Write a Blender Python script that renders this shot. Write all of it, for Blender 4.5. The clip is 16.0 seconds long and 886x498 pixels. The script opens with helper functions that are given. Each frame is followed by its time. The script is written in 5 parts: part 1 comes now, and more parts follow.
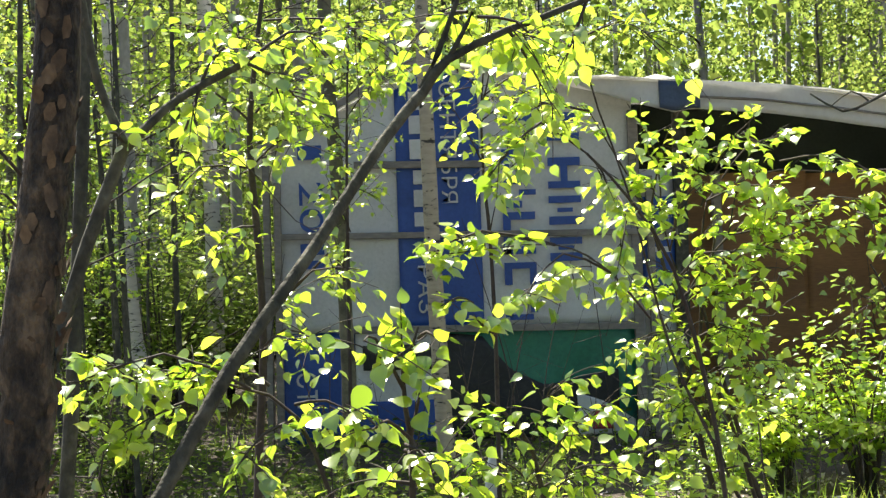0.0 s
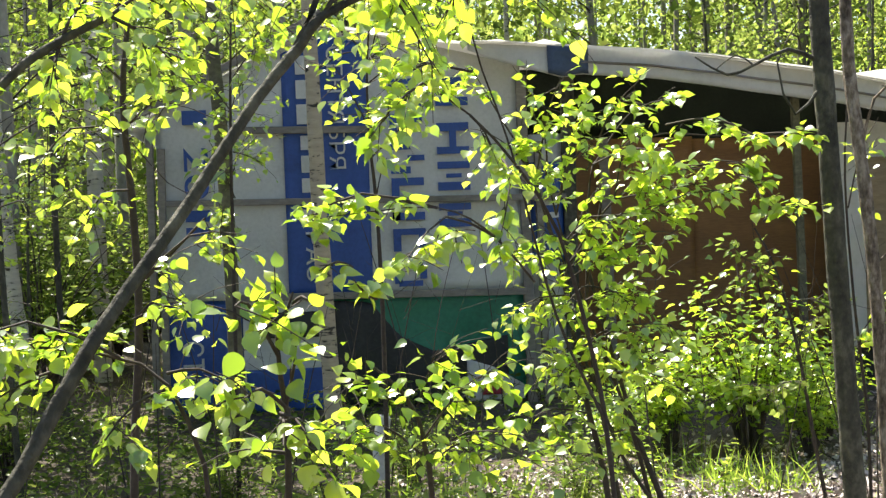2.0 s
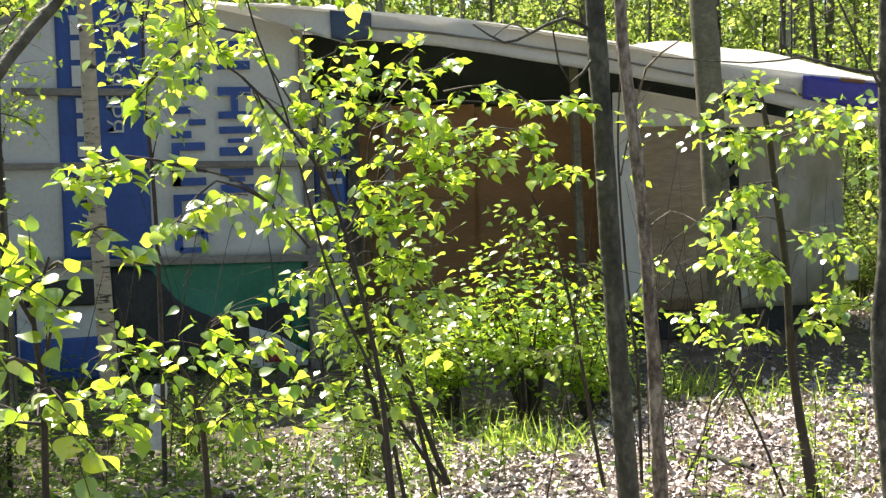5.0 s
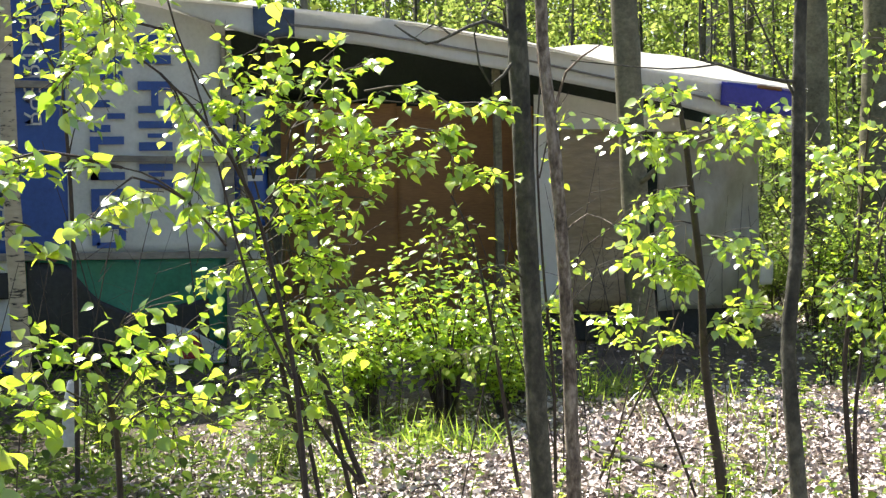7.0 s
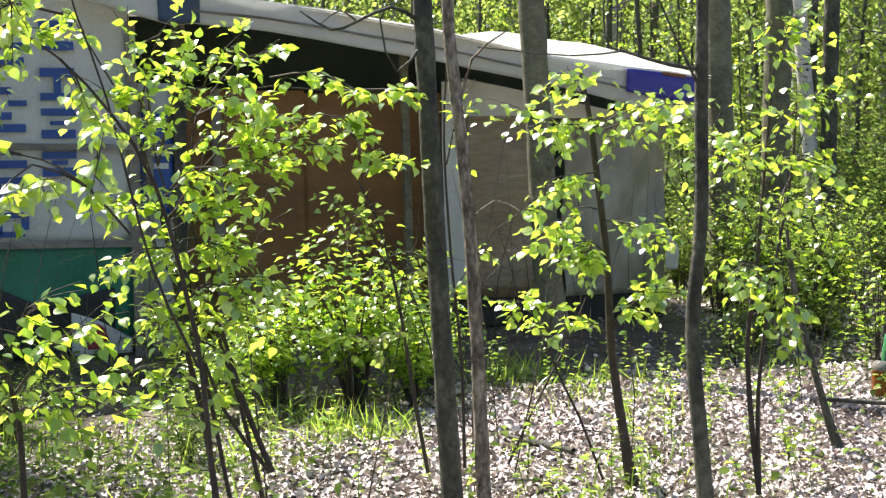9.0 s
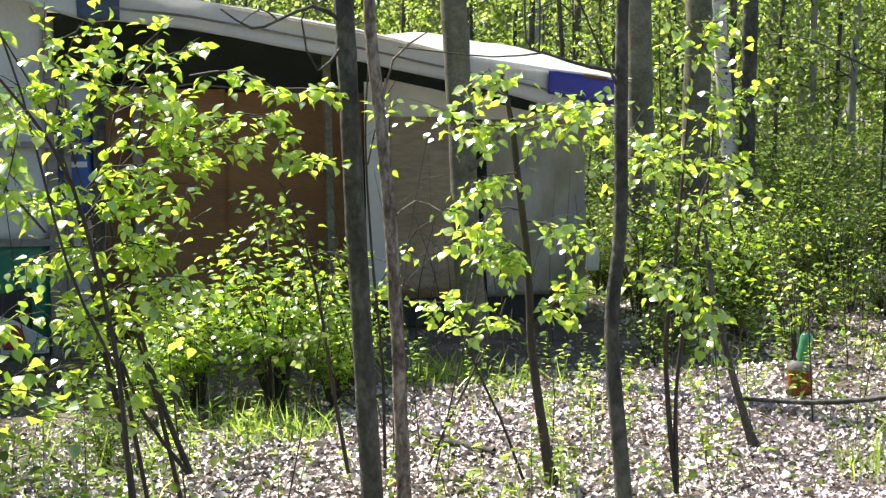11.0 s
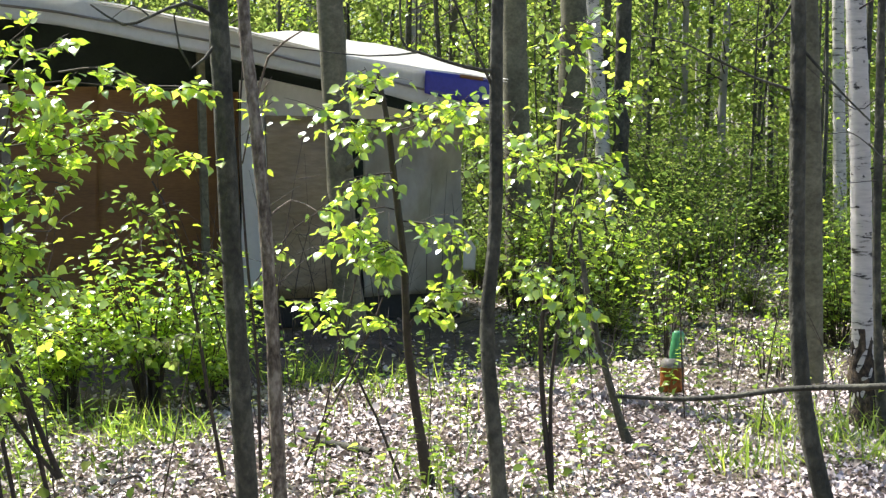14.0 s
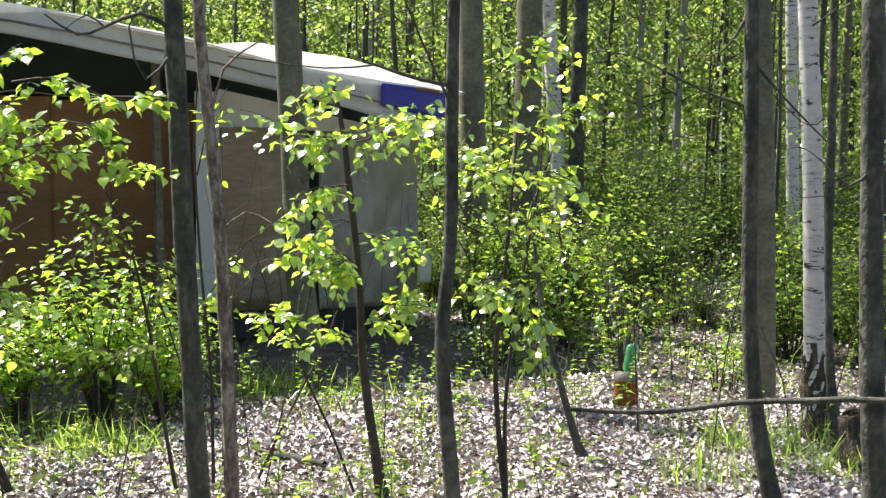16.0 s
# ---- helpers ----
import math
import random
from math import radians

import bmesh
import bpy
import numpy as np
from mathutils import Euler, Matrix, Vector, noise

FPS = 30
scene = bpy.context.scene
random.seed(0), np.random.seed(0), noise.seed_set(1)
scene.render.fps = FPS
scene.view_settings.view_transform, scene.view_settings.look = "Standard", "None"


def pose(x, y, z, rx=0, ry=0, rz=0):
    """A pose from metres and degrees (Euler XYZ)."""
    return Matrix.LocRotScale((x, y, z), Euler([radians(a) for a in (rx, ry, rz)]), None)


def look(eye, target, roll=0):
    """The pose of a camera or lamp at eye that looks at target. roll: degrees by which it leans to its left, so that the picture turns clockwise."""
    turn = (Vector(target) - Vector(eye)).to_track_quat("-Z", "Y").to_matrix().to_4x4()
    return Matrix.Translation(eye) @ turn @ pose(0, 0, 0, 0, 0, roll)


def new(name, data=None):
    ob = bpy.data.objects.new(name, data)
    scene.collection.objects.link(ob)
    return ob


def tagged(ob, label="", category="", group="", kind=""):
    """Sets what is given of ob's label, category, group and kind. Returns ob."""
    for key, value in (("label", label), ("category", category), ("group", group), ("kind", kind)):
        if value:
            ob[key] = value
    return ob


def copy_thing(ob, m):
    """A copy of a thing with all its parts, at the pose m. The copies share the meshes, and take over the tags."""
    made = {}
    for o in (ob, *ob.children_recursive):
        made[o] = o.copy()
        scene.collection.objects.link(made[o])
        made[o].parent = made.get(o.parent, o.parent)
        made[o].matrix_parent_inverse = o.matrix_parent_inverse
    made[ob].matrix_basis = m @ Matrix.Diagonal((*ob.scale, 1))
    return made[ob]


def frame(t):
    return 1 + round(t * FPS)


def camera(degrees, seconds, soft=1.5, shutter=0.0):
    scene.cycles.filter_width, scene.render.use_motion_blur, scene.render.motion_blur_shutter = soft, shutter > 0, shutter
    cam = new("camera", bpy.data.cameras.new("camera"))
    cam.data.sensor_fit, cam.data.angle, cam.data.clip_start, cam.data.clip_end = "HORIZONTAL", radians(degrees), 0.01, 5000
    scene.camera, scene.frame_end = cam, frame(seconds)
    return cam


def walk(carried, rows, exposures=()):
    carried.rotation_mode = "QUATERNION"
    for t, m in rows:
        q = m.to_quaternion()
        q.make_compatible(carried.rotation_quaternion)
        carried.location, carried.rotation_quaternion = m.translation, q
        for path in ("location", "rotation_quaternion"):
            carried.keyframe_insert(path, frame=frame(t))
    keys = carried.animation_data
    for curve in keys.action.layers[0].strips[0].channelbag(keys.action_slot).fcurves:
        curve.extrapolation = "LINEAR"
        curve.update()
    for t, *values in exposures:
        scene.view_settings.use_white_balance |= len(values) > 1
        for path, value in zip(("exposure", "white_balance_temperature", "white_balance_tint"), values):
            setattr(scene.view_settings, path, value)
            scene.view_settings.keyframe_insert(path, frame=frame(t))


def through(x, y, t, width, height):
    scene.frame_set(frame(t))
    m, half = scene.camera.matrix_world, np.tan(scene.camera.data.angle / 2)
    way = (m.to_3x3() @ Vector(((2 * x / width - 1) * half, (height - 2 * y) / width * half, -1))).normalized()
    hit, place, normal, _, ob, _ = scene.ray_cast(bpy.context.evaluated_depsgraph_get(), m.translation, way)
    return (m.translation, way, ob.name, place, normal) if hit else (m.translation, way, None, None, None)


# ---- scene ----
cam = camera(33.9, 16.0, soft=1.38)
ROWS = [
    (0.0, -0.000, 0.000, 1.600, -0.00, -0.70, 1.85),
    (0.5, 0.004, 0.015, 1.598, -0.52, -1.10, 1.80),
    (1.0, 0.009, 0.034, 1.595, -1.49, -1.45, 1.96),
    (1.5, 0.017, 0.055, 1.592, -2.65, -1.67, 1.95),
    (2.0, 0.029, 0.075, 1.588, -4.24, -2.12, 2.00),
    (2.5, 0.034, 0.086, 1.585, -5.57, -2.31, 2.22),
    (3.0, 0.041, 0.089, 1.583, -6.94, -2.43, 2.32),
    (3.5, 0.048, 0.098, 1.583, -8.41, -2.69, 2.32),
    (4.0, 0.059, 0.108, 1.581, -10.26, -3.07, 2.29),
    (4.5, 0.066, 0.105, 1.580, -11.60, -3.49, 1.92),
    (7.0, 0.079, 0.081, 1.586, -15.57, -3.77, 0.48),
    (7.5, 0.083, 0.080, 1.585, -16.66, -3.74, 0.40),
    (8.0, 0.084, 0.075, 1.587, -17.68, -3.90, 0.45),
    (8.5, 0.087, 0.078, 1.585, -18.55, -4.20, 0.61),
    (9.0, 0.088, 0.077, 1.583, -19.13, -4.30, 0.62),
    (11.5, 0.097, 0.074, 1.581, -23.10, -4.21, 0.02),
    (12.0, 0.098, 0.073, 1.583, -24.11, -4.10, -0.16),
    (12.5, 0.102, 0.079, 1.580, -25.04, -4.05, -0.21),
    (13.0, 0.103, 0.079, 1.580, -25.68, -4.19, -0.16),
    (13.5, 0.108, 0.080, 1.580, -26.39, -4.36, -0.04),
    (14.0, 0.107, 0.079, 1.579, -26.94, -4.30, -0.06),
    (14.5, 0.107, 0.078, 1.580, -27.40, -4.13, -0.08),
    (15.0, 0.102, 0.073, 1.581, -27.88, -3.97, -0.21),
    (15.5, 0.104, 0.074, 1.580, -28.31, -3.81, -0.36),
    (16.0, 0.109, 0.078, 1.580, -28.66, -3.80, -0.46),
]
walk(cam, [(t, pose(x, y, z, 90 + pitch, roll, yaw)) for t, x, y, z, yaw, pitch, roll in ROWS],
     exposures=[(0.0, 1.50, 6800, 10), (4.5, 1.57, 6800, 12), (7.0, 1.60, 6550, 13), (11.5, 1.49, 6250, 13), (16.0, 1.38, 6200, 12)])

# ---------------------------------------------------------------- light
SUN_AZ, SUN_EL = -24.0, 55.0            # degrees from +y (minus: towards -x), degrees up
world = bpy.data.worlds.new("world")
scene.world = world
world.use_nodes = True
wn, wl = world.node_tree.nodes, world.node_tree.links
sky = wn.new("ShaderNodeTexSky")
sky.sky_type, sky.sun_disc = "NISHITA", False
sky.sun_elevation, sky.sun_rotation = radians(SUN_EL), radians(SUN_AZ)
wl.new(sky.outputs[0], wn["Background"].inputs[0])
wn["Background"].inputs[1].default_value = 0.075
sun = new("sun", bpy.data.lights.new("sun", "SUN"))
sun.data.energy, sun.data.angle, sun.data.color = 5.0, radians(0.6), (1.0, 0.95, 0.86)
sd = Vector((math.sin(radians(SUN_AZ)) * math.cos(radians(SUN_EL)), math.cos(radians(SUN_AZ)) * math.cos(radians(SUN_EL)), math.sin(radians(SUN_EL))))
sun.matrix_world = look(sd * 60, (0, 0, 0))

# ---------------------------------------------------------------- materials


def material(name):
    m = bpy.data.materials.new(name)
    m.use_nodes = True
    n, l = m.node_tree.nodes, m.node_tree.links
    return m, n, l, n["Principled BSDF"]


def ramp(n, stops):
    r = n.new("ShaderNodeValToRGB")
    while len(r.color_ramp.elements) < len(stops):
        r.color_ramp.elements.new(0.5)
    for e, (p, c) in zip(r.color_ramp.elements, stops):
        e.position, e.color = p, (*c, 1)
    return r


def noise_tex(n, l, scale, detail=6, stretch=(1, 1, 1), rough=0.6):
    co = n.new("ShaderNodeTexCoord")
    mp = n.new("ShaderNodeMapping")
    mp.inputs["Scale"].default_value = stretch
    t = n.new("ShaderNodeTexNoise")
    t.inputs["Scale"].default_value, t.inputs["Detail"].default_value, t.inputs["Roughness"].default_value = scale, detail, rough
    l.new(co.outputs["Object"], mp.inputs[0])
    l.new(mp.outputs[0], t.inputs["Vector"])
    return t


def bump(n, l, tex, bsdf, strength=0.4, dist=0.01):
    b = n.new("ShaderNodeBump")
    b.inputs["Strength"].default_value, b.inputs["Distance"].default_value = strength, dist
    l.new(tex.outputs[0], b.inputs["Height"])
    l.new(b.outputs[0], bsdf.inputs["Normal"])


def mottled(name, dark, mid, light, scale=6, fine=60, rough=0.8, stretch=(1, 1, 1), bump_by=0.4, dist=0.01, lo=0.3, hi=0.7):
    """A surface with two scales of variation: broad patches and fine grain."""
    m, n, l, b = material(name)
    t1, t2 = noise_tex(n, l, scale, 5, stretch), noise_tex(n, l, fine, 4, stretch)
    mix = n.new("ShaderNodeMath")
    mix.operation = "MULTIPLY_ADD"
    mix.inputs[1].default_value = 0.45
    l.new(t2.outputs[0], mix.inputs[0])
    sc = n.new("ShaderNodeMath")
    sc.operation = "MULTIPLY"
    sc.inputs[1].default_value = 0.55
    l.new(t1.outputs[0], sc.inputs[0])
    l.new(sc.outputs[0], mix.inputs[2])
    r = ramp(n, [(lo, dark), (0.5, mid), (hi, light)])
    l.new(mix.outputs[0], r.inputs[0])
    l.new(r.outputs[0], b.inputs["Base Color"])
    b.inputs["Roughness"].default_value = rough
    bump(n, l, t2, b, bump_by, dist)
    return m


def leaf_material(name, hue, sat, val, through=0.55, gloss=0.10):
    """A thin leaf: light passes through it, yellower than what it throws back."""
    m, n, l, b = material(name)
    n.remove(b)
    out = n["Material Output"]
    geo = n.new("ShaderNodeNewGeometry")
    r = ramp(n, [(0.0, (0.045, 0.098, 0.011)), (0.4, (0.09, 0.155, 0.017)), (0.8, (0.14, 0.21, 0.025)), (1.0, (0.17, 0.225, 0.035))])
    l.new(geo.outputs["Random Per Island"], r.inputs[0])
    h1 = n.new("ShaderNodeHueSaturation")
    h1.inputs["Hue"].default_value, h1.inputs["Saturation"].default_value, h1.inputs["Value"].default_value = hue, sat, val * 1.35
    l.new(r.outputs[0], h1.inputs["Color"])
    h2 = n.new("ShaderNodeHueSaturation")
    h2.inputs["Hue"].default_value, h2.inputs["Saturation"].default_value, h2.inputs["Value"].default_value = hue - 0.015, sat * 1.0, val * 3.1
    l.new(r.outputs[0], h2.inputs["Color"])
    d, tr, gl = n.new("ShaderNodeBsdfDiffuse"), n.new("ShaderNodeBsdfTranslucent"), n.new("ShaderNodeBsdfGlossy")
    gl.inputs["Roughness"].default_value = 0.30
    l.new(h1.outputs[0], d.inputs[0])
    l.new(h2.outputs[0], tr.inputs[0])
    m1, m2 = n.new("ShaderNodeMixShader"), n.new("ShaderNodeMixShader")
    m1.inputs[0].default_value, m2.inputs[0].default_value = through, gloss
    l.new(d.outputs[0], m1.inputs[1])
    l.new(tr.outputs[0], m1.inputs[2])
    l.new(m1.outputs[0], m2.inputs[1])
    l.new(gl.outputs[0], m2.inputs[2])
    l.new(m2.outputs[0], out.inputs[0])
    return m


def backlit(m, share, tint):
    """Lets part of the light through a thin cloth or film."""
    n, l = m.node_tree.nodes, m.node_tree.links
    tr, mx = n.new("ShaderNodeBsdfTranslucent"), n.new("ShaderNodeMixShader")
    tr.inputs[0].default_value = (*tint, 1)
    mx.inputs[0].default_value = share
    l.new(n["Principled BSDF"].outputs[0], mx.inputs[1])
    l.new(tr.outputs[0], mx.inputs[2])
    l.new(mx.outputs[0], n["Material Output"].inputs[0])
    return m


def birch_material(name, pale):
    m, n, l, b = material(name)
    bands = noise_tex(n, l, 3.2, 4, (2.2, 2.2, 11.0))
    blot = noise_tex(n, l, 13, 4, (1, 1, 2.0))
    fine = noise_tex(n, l, 70, 3, (1, 1, 2))
    r = ramp(n, [(0.345, (0.03, 0.025, 0.02)), (0.40, tuple(c * 0.8 for c in pale)), (0.62, pale), (0.75, tuple(c * 0.75 for c in pale))])
    l.new(bands.outputs[0], r.inputs[0])
    r2 = ramp(n, [(0.335, (0.05, 0.043, 0.035)), (0.40, (1, 1, 1))])
    l.new(blot.outputs[0], r2.inputs[0])
    mx = n.new("ShaderNodeMixRGB")
    mx.blend_type = "MULTIPLY"
    mx.inputs[0].default_value = 1.0
    l.new(r.outputs[0], mx.inputs[1])
    l.new(r2.outputs[0], mx.inputs[2])
    l.new(mx.outputs[0], b.inputs["Base Color"])
    b.inputs["Roughness"].default_value = 0.7
    bump(n, l, fine, b, 0.3, 0.004)
    return m


M_LEAF = leaf_material("young_leaf", 0.491, 1.06, 1.52, 0.61, 0.18)
M_LEAF_FAR = leaf_material("far_leaf", 0.493, 0.90, 0.86, 0.58, 0.01)
# dimmer copy of the leaf: canopy shade is put into its colour
M_LEAF_SHADED = leaf_material("shaded_bush_leaf", 0.500, 0.92, 0.68, 0.55, 0.012)
M_SHRUB = leaf_material("shrub_leaf", 0.494, 1.06, 1.38, 0.58, 0.12)
M_GRASS = leaf_material("grass_blade", 0.492, 1.0, 1.4, 0.5, 0.06)
M_BIRCH = birch_material("birch_bark", (0.62, 0.58, 0.52))
M_BIRCH_TAN = birch_material("tan_birch_bark", (0.40, 0.345, 0.25))
M_BARK = mottled("grey_bark", (0.019, 0.019, 0.013), (0.056, 0.054, 0.037), (0.14, 0.135, 0.095), 7, 38, 0.85, (1, 1, 0.7), 1.0, 0.012, 0.36, 0.66)
M_ASPEN = mottled("aspen_bark", (0.050, 0.048, 0.028), (0.118, 0.111, 0.066), (0.20, 0.188, 0.12), 5, 34, 0.8, (1, 1, 1.3), 0.6, 0.006, 0.32, 0.68)
M_FARBARK = mottled("pale_far_bark", (0.14, 0.13, 0.11), (0.26, 0.245, 0.22), (0.40, 0.38, 0.35), 2, 20, 0.85, (1, 1, 0.6), 0.3, 0.01)
M_FLAKY = mottled("flaking_bark", (0.012, 0.010, 0.007), (0.060, 0.044, 0.028), (0.19, 0.135, 0.08), 13, 46, 0.85, (1.1, 1.1, 0.6), 1.0, 0.03, 0.40, 0.62)
M_FLAKE = mottled("loose_bark_flake", (0.035, 0.025, 0.016), (0.10, 0.066, 0.038), (0.22, 0.15, 0.085), 9, 40, 0.85, (1, 1, 0.7), 0.8, 0.01, 0.36, 0.64)
M_PEEL = mottled("peeling_young_bark", (0.045, 0.032, 0.022), (0.17, 0.135, 0.10), (0.36, 0.31, 0.25), 9, 36, 0.8, (1.6, 1.6, 0.8), 1.0, 0.012, 0.36, 0.64)
M_TWIG = mottled("twig_bark", (0.022, 0.016, 0.012), (0.045, 0.033, 0.025), (0.08, 0.06, 0.045), 12, 80, 0.8, (1, 1, 1), 0.3, 0.003)
M_SOIL = mottled("forest_soil", (0.03, 0.023, 0.016), (0.10, 0.077, 0.056), (0.24, 0.195, 0.16), 3, 48, 0.9, (1, 1, 1), 0.8, 0.03)
M_TARP = mottled("white_tarpaulin", (0.50, 0.49, 0.44), (0.66, 0.65, 0.59), (0.76, 0.75, 0.70), 2.2, 25, 0.45, (1, 1, 1), 0.15, 0.01)
M_BANNER = mottled("banner_cloth", (0.43, 0.435, 0.40), (0.57, 0.575, 0.535), (0.66, 0.665, 0.625), 2.0, 40, 0.55, (1, 1, 1), 0.15, 0.006)
M_BLUE = mottled("blue_print", (0.008, 0.04, 0.17), (0.014, 0.062, 0.25), (0.024, 0.08, 0.30), 3, 30, 0.5, (1, 1, 1), 0.1, 0.004)
M_DEEP = mottled("violet_blue_print", (0.02, 0.02, 0.17), (0.03, 0.03, 0.26), (0.05, 0.05, 0.32), 3, 30, 0.5, (1, 1, 1), 0.1, 0.004)
M_GREEN = mottled("green_print", (0.01, 0.10, 0.06), (0.015, 0.17, 0.10), (0.03, 0.22, 0.13), 3, 30, 0.5, (1, 1, 1), 0.1, 0.004)
M_BLACK = mottled("dark_print", (0.006, 0.007, 0.007), (0.012, 0.013, 0.012), (0.03, 0.03, 0.028), 3, 30, 0.6, (1, 1, 1), 0.1, 0.004)
M_RED = mottled("red_print", (0.16, 0.01, 0.02), (0.30, 0.02, 0.035), (0.38, 0.05, 0.05), 5, 40, 0.5, (1, 1, 1), 0.1, 0.004)
M_BATTEN = mottled("weathered_batten", (0.10, 0.09, 0.075), (0.20, 0.18, 0.15), (0.30, 0.27, 0.23), 5, 50, 0.85, (0.3, 1, 1), 0.5, 0.004)
M_PLY = mottled("orange_plywood", (0.09, 0.040, 0.010), (0.165, 0.076, 0.018), (0.24, 0.12, 0.032), 1.4, 30, 0.6, (0.5, 1, 3.0), 0.15, 0.004)
# near-black colour that stands in for the shade inside the shelter
M_SHADE = mottled("shade_dark", (0.006, 0.010, 0.007), (0.012, 0.02, 0.013), (0.02, 0.03, 0.02), 4, 40, 0.9, (1, 1, 1), 0.2, 0.01)
M_FILM = mottled("milky_plastic_sheet", (0.15, 0.137, 0.098), (0.26, 0.24, 0.178), (0.39, 0.365, 0.29), 1.6, 11, 0.35, (1, 1, 0.6), 0.35, 0.02)
M_WOODFILM = mottled("film_over_wood", (0.12, 0.086, 0.045), (0.20, 0.148, 0.078), (0.30, 0.24, 0.145), 1.2, 16, 0.35, (0.5, 1, 2.0), 0.35, 0.02)
backlit(M_TARP, 0.35, (0.75, 0.74, 0.70))
backlit(M_BANNER, 0.15, (0.6, 0.6, 0.57))
backlit(M_FILM, 0.12, (0.62, 0.57, 0.45))
M_LITTER, ln, ll, lb = material("dry_leaf")
lg = ln.new("ShaderNodeNewGeometry")
lr = ramp(ln, [(0.0, (0.16, 0.11, 0.085)), (0.2, (0.42, 0.34, 0.295)), (0.5, (0.56, 0.475, 0.45)), (1.0, (0.72, 0.64, 0.62))])
ll.new(lg.outputs["Random Per Island"], lr.inputs[0])
lt = noise_tex(ln, ll, 70, 3)
lm = ln.new("ShaderNodeMixRGB")
lm.blend_type = "MULTIPLY"
lm.inputs[0].default_value = 0.2
ll.new(lr.outputs[0], lm.inputs[1])
ll.new(lt.outputs[0], lm.inputs[2])
ll.new(lm.outputs[0], lb.inputs["Base Color"])
lb.inputs["Roughness"].default_value = 0.42
M_SLATE = mottled("slate_blue_print", (0.02, 0.035, 0.06), (0.035, 0.055, 0.09), (0.05, 0.075, 0.12), 3, 30, 0.5)

# ---------------------------------------------------------------- mesh helpers


def thing(name, label, category, group="", kind="", at=(0, 0, 0)):
    e = new(name)
    e.empty_display_size = 0.1
    e.location = at
    return tagged(e, label, category, group, kind)


def hang(ob, parent):
    """Puts a part under its thing, or a piece under its part, where it stands."""
    ob.parent = parent
    if not parent.parent:
        ob.matrix_parent_inverse = Matrix.Translation(parent.location).inverted()
    return ob


def part(name, bm, mat, parent=None, label="", smooth=True):
    me = bpy.data.meshes.new(name)
    bm.to_mesh(me)
    bm.free()
    me.materials.append(mat)
    if smooth:
        me.polygons.foreach_set("use_smooth", [True] * len(me.polygons))
    ob = new(name, me)
    if parent:
        hang(ob, parent)
    return tagged(ob, label)


def raw(name, verts, faces, mat, parent=None, label="", smooth=False):
    """A mesh out of numpy arrays; faces all have the same number of corners."""
    me = bpy.data.meshes.new(name)
    k = faces.shape[1]
    me.vertices.add(len(verts))
    me.vertices.foreach_set("co", verts.astype(np.float32).ravel())
    me.loops.add(faces.size)
    me.loops.foreach_set("vertex_index", faces.astype(np.int32).ravel())
    me.polygons.add(len(faces))
    me.polygons.foreach_set("loop_start", np.arange(0, faces.size, k, dtype=np.int32))
    if smooth:
        me.polygons.foreach_set("use_smooth", np.ones(len(faces), dtype=bool))
    me.update(calc_edges=True)
    me.materials.append(mat)
    ob = new(name, me)
    if parent:
        hang(ob, parent)
    return tagged(ob, label)


def box(bm, lo, hi, bevel=0.0, m=None):
    g = bmesh.ops.create_cube(bm, size=1.0)
    for v in g["verts"]:
        v.co = Vector([lo[i] + (v.co[i] + 0.5) * (hi[i] - lo[i]) for i in range(3)])
    if bevel:
        es = {e for v in g["verts"] for e in v.link_edges}
        g = bmesh.ops.bevel(bm, geom=list(es), offset=bevel, segments=1, affect="EDGES")
    if m is not None:
        bmesh.ops.transform(bm, matrix=m, verts=bm.verts[:])


def smooth_path(pts, step):
    """Catmull-Rom through the points (x, y, z, radius)."""
    p = np.array(pts, float)
    if len(p) == 2:
        p = np.array([p[0], (p[0] + p[1]) / 2, p[1]])
    q = np.vstack([2 * p[0] - p[1], p, 2 * p[-1] - p[-2]])
    out = []
    for i in range(1, len(q) - 2):
        n = max(2, int(np.linalg.norm(q[i + 1, :3] - q[i, :3]) / step))
        for s in np.arange(n) / n:
            a, b, c, d = q[i - 1], q[i], q[i + 1], q[i + 2]
            out.append(0.5 * (2 * b + (c - a) * s + (2 * a - 5 * b + 4 * c - d) * s * s + (3 * b - a - 3 * c + d) * s ** 3))
    out.append(p[-1])
    return np.array(out)


def tube_arrays(pts, step=0.12, sides=8, wobble=0.0, rng=None):
    p = smooth_path(pts, step)
    c, r = p[:, :3], np.maximum(p[:, 3], 0.0008)
    t = np.gradient(c, axis=0)
    t /= np.linalg.norm(t, axis=1)[:, None] + 1e-9
    ref = np.where(np.abs(t[:, 2:3]) > 0.9, np.array([[1.0, 0, 0]]), np.array([[0, 0, 1.0]]))
    u = np.cross(t, ref)
    u /= np.linalg.norm(u, axis=1)[:, None] + 1e-9
    v = np.cross(t, u)
    a = np.arange(sides) * 2 * np.pi / sides
    rr = np.repeat(r[:, None], sides, 1)
    if wobble and rng is not None:
        rr = rr * (1 + wobble * rng.standard_normal(rr.shape))
    ring = c[:, None, :] + rr[:, :, None] * (np.cos(a)[None, :, None] * u[:, None, :] + np.sin(a)[None, :, None] * v[:, None, :])
    n = len(c)
    i = np.arange(n - 1)[:, None] * sides
    j = np.arange(sides)[None, :]
    k = (j + 1) % sides
    f = np.stack([i + j, i + k, i + sides + k, i + sides + j], -1).reshape(-1, 4)
    return ring.reshape(-1, 3), f


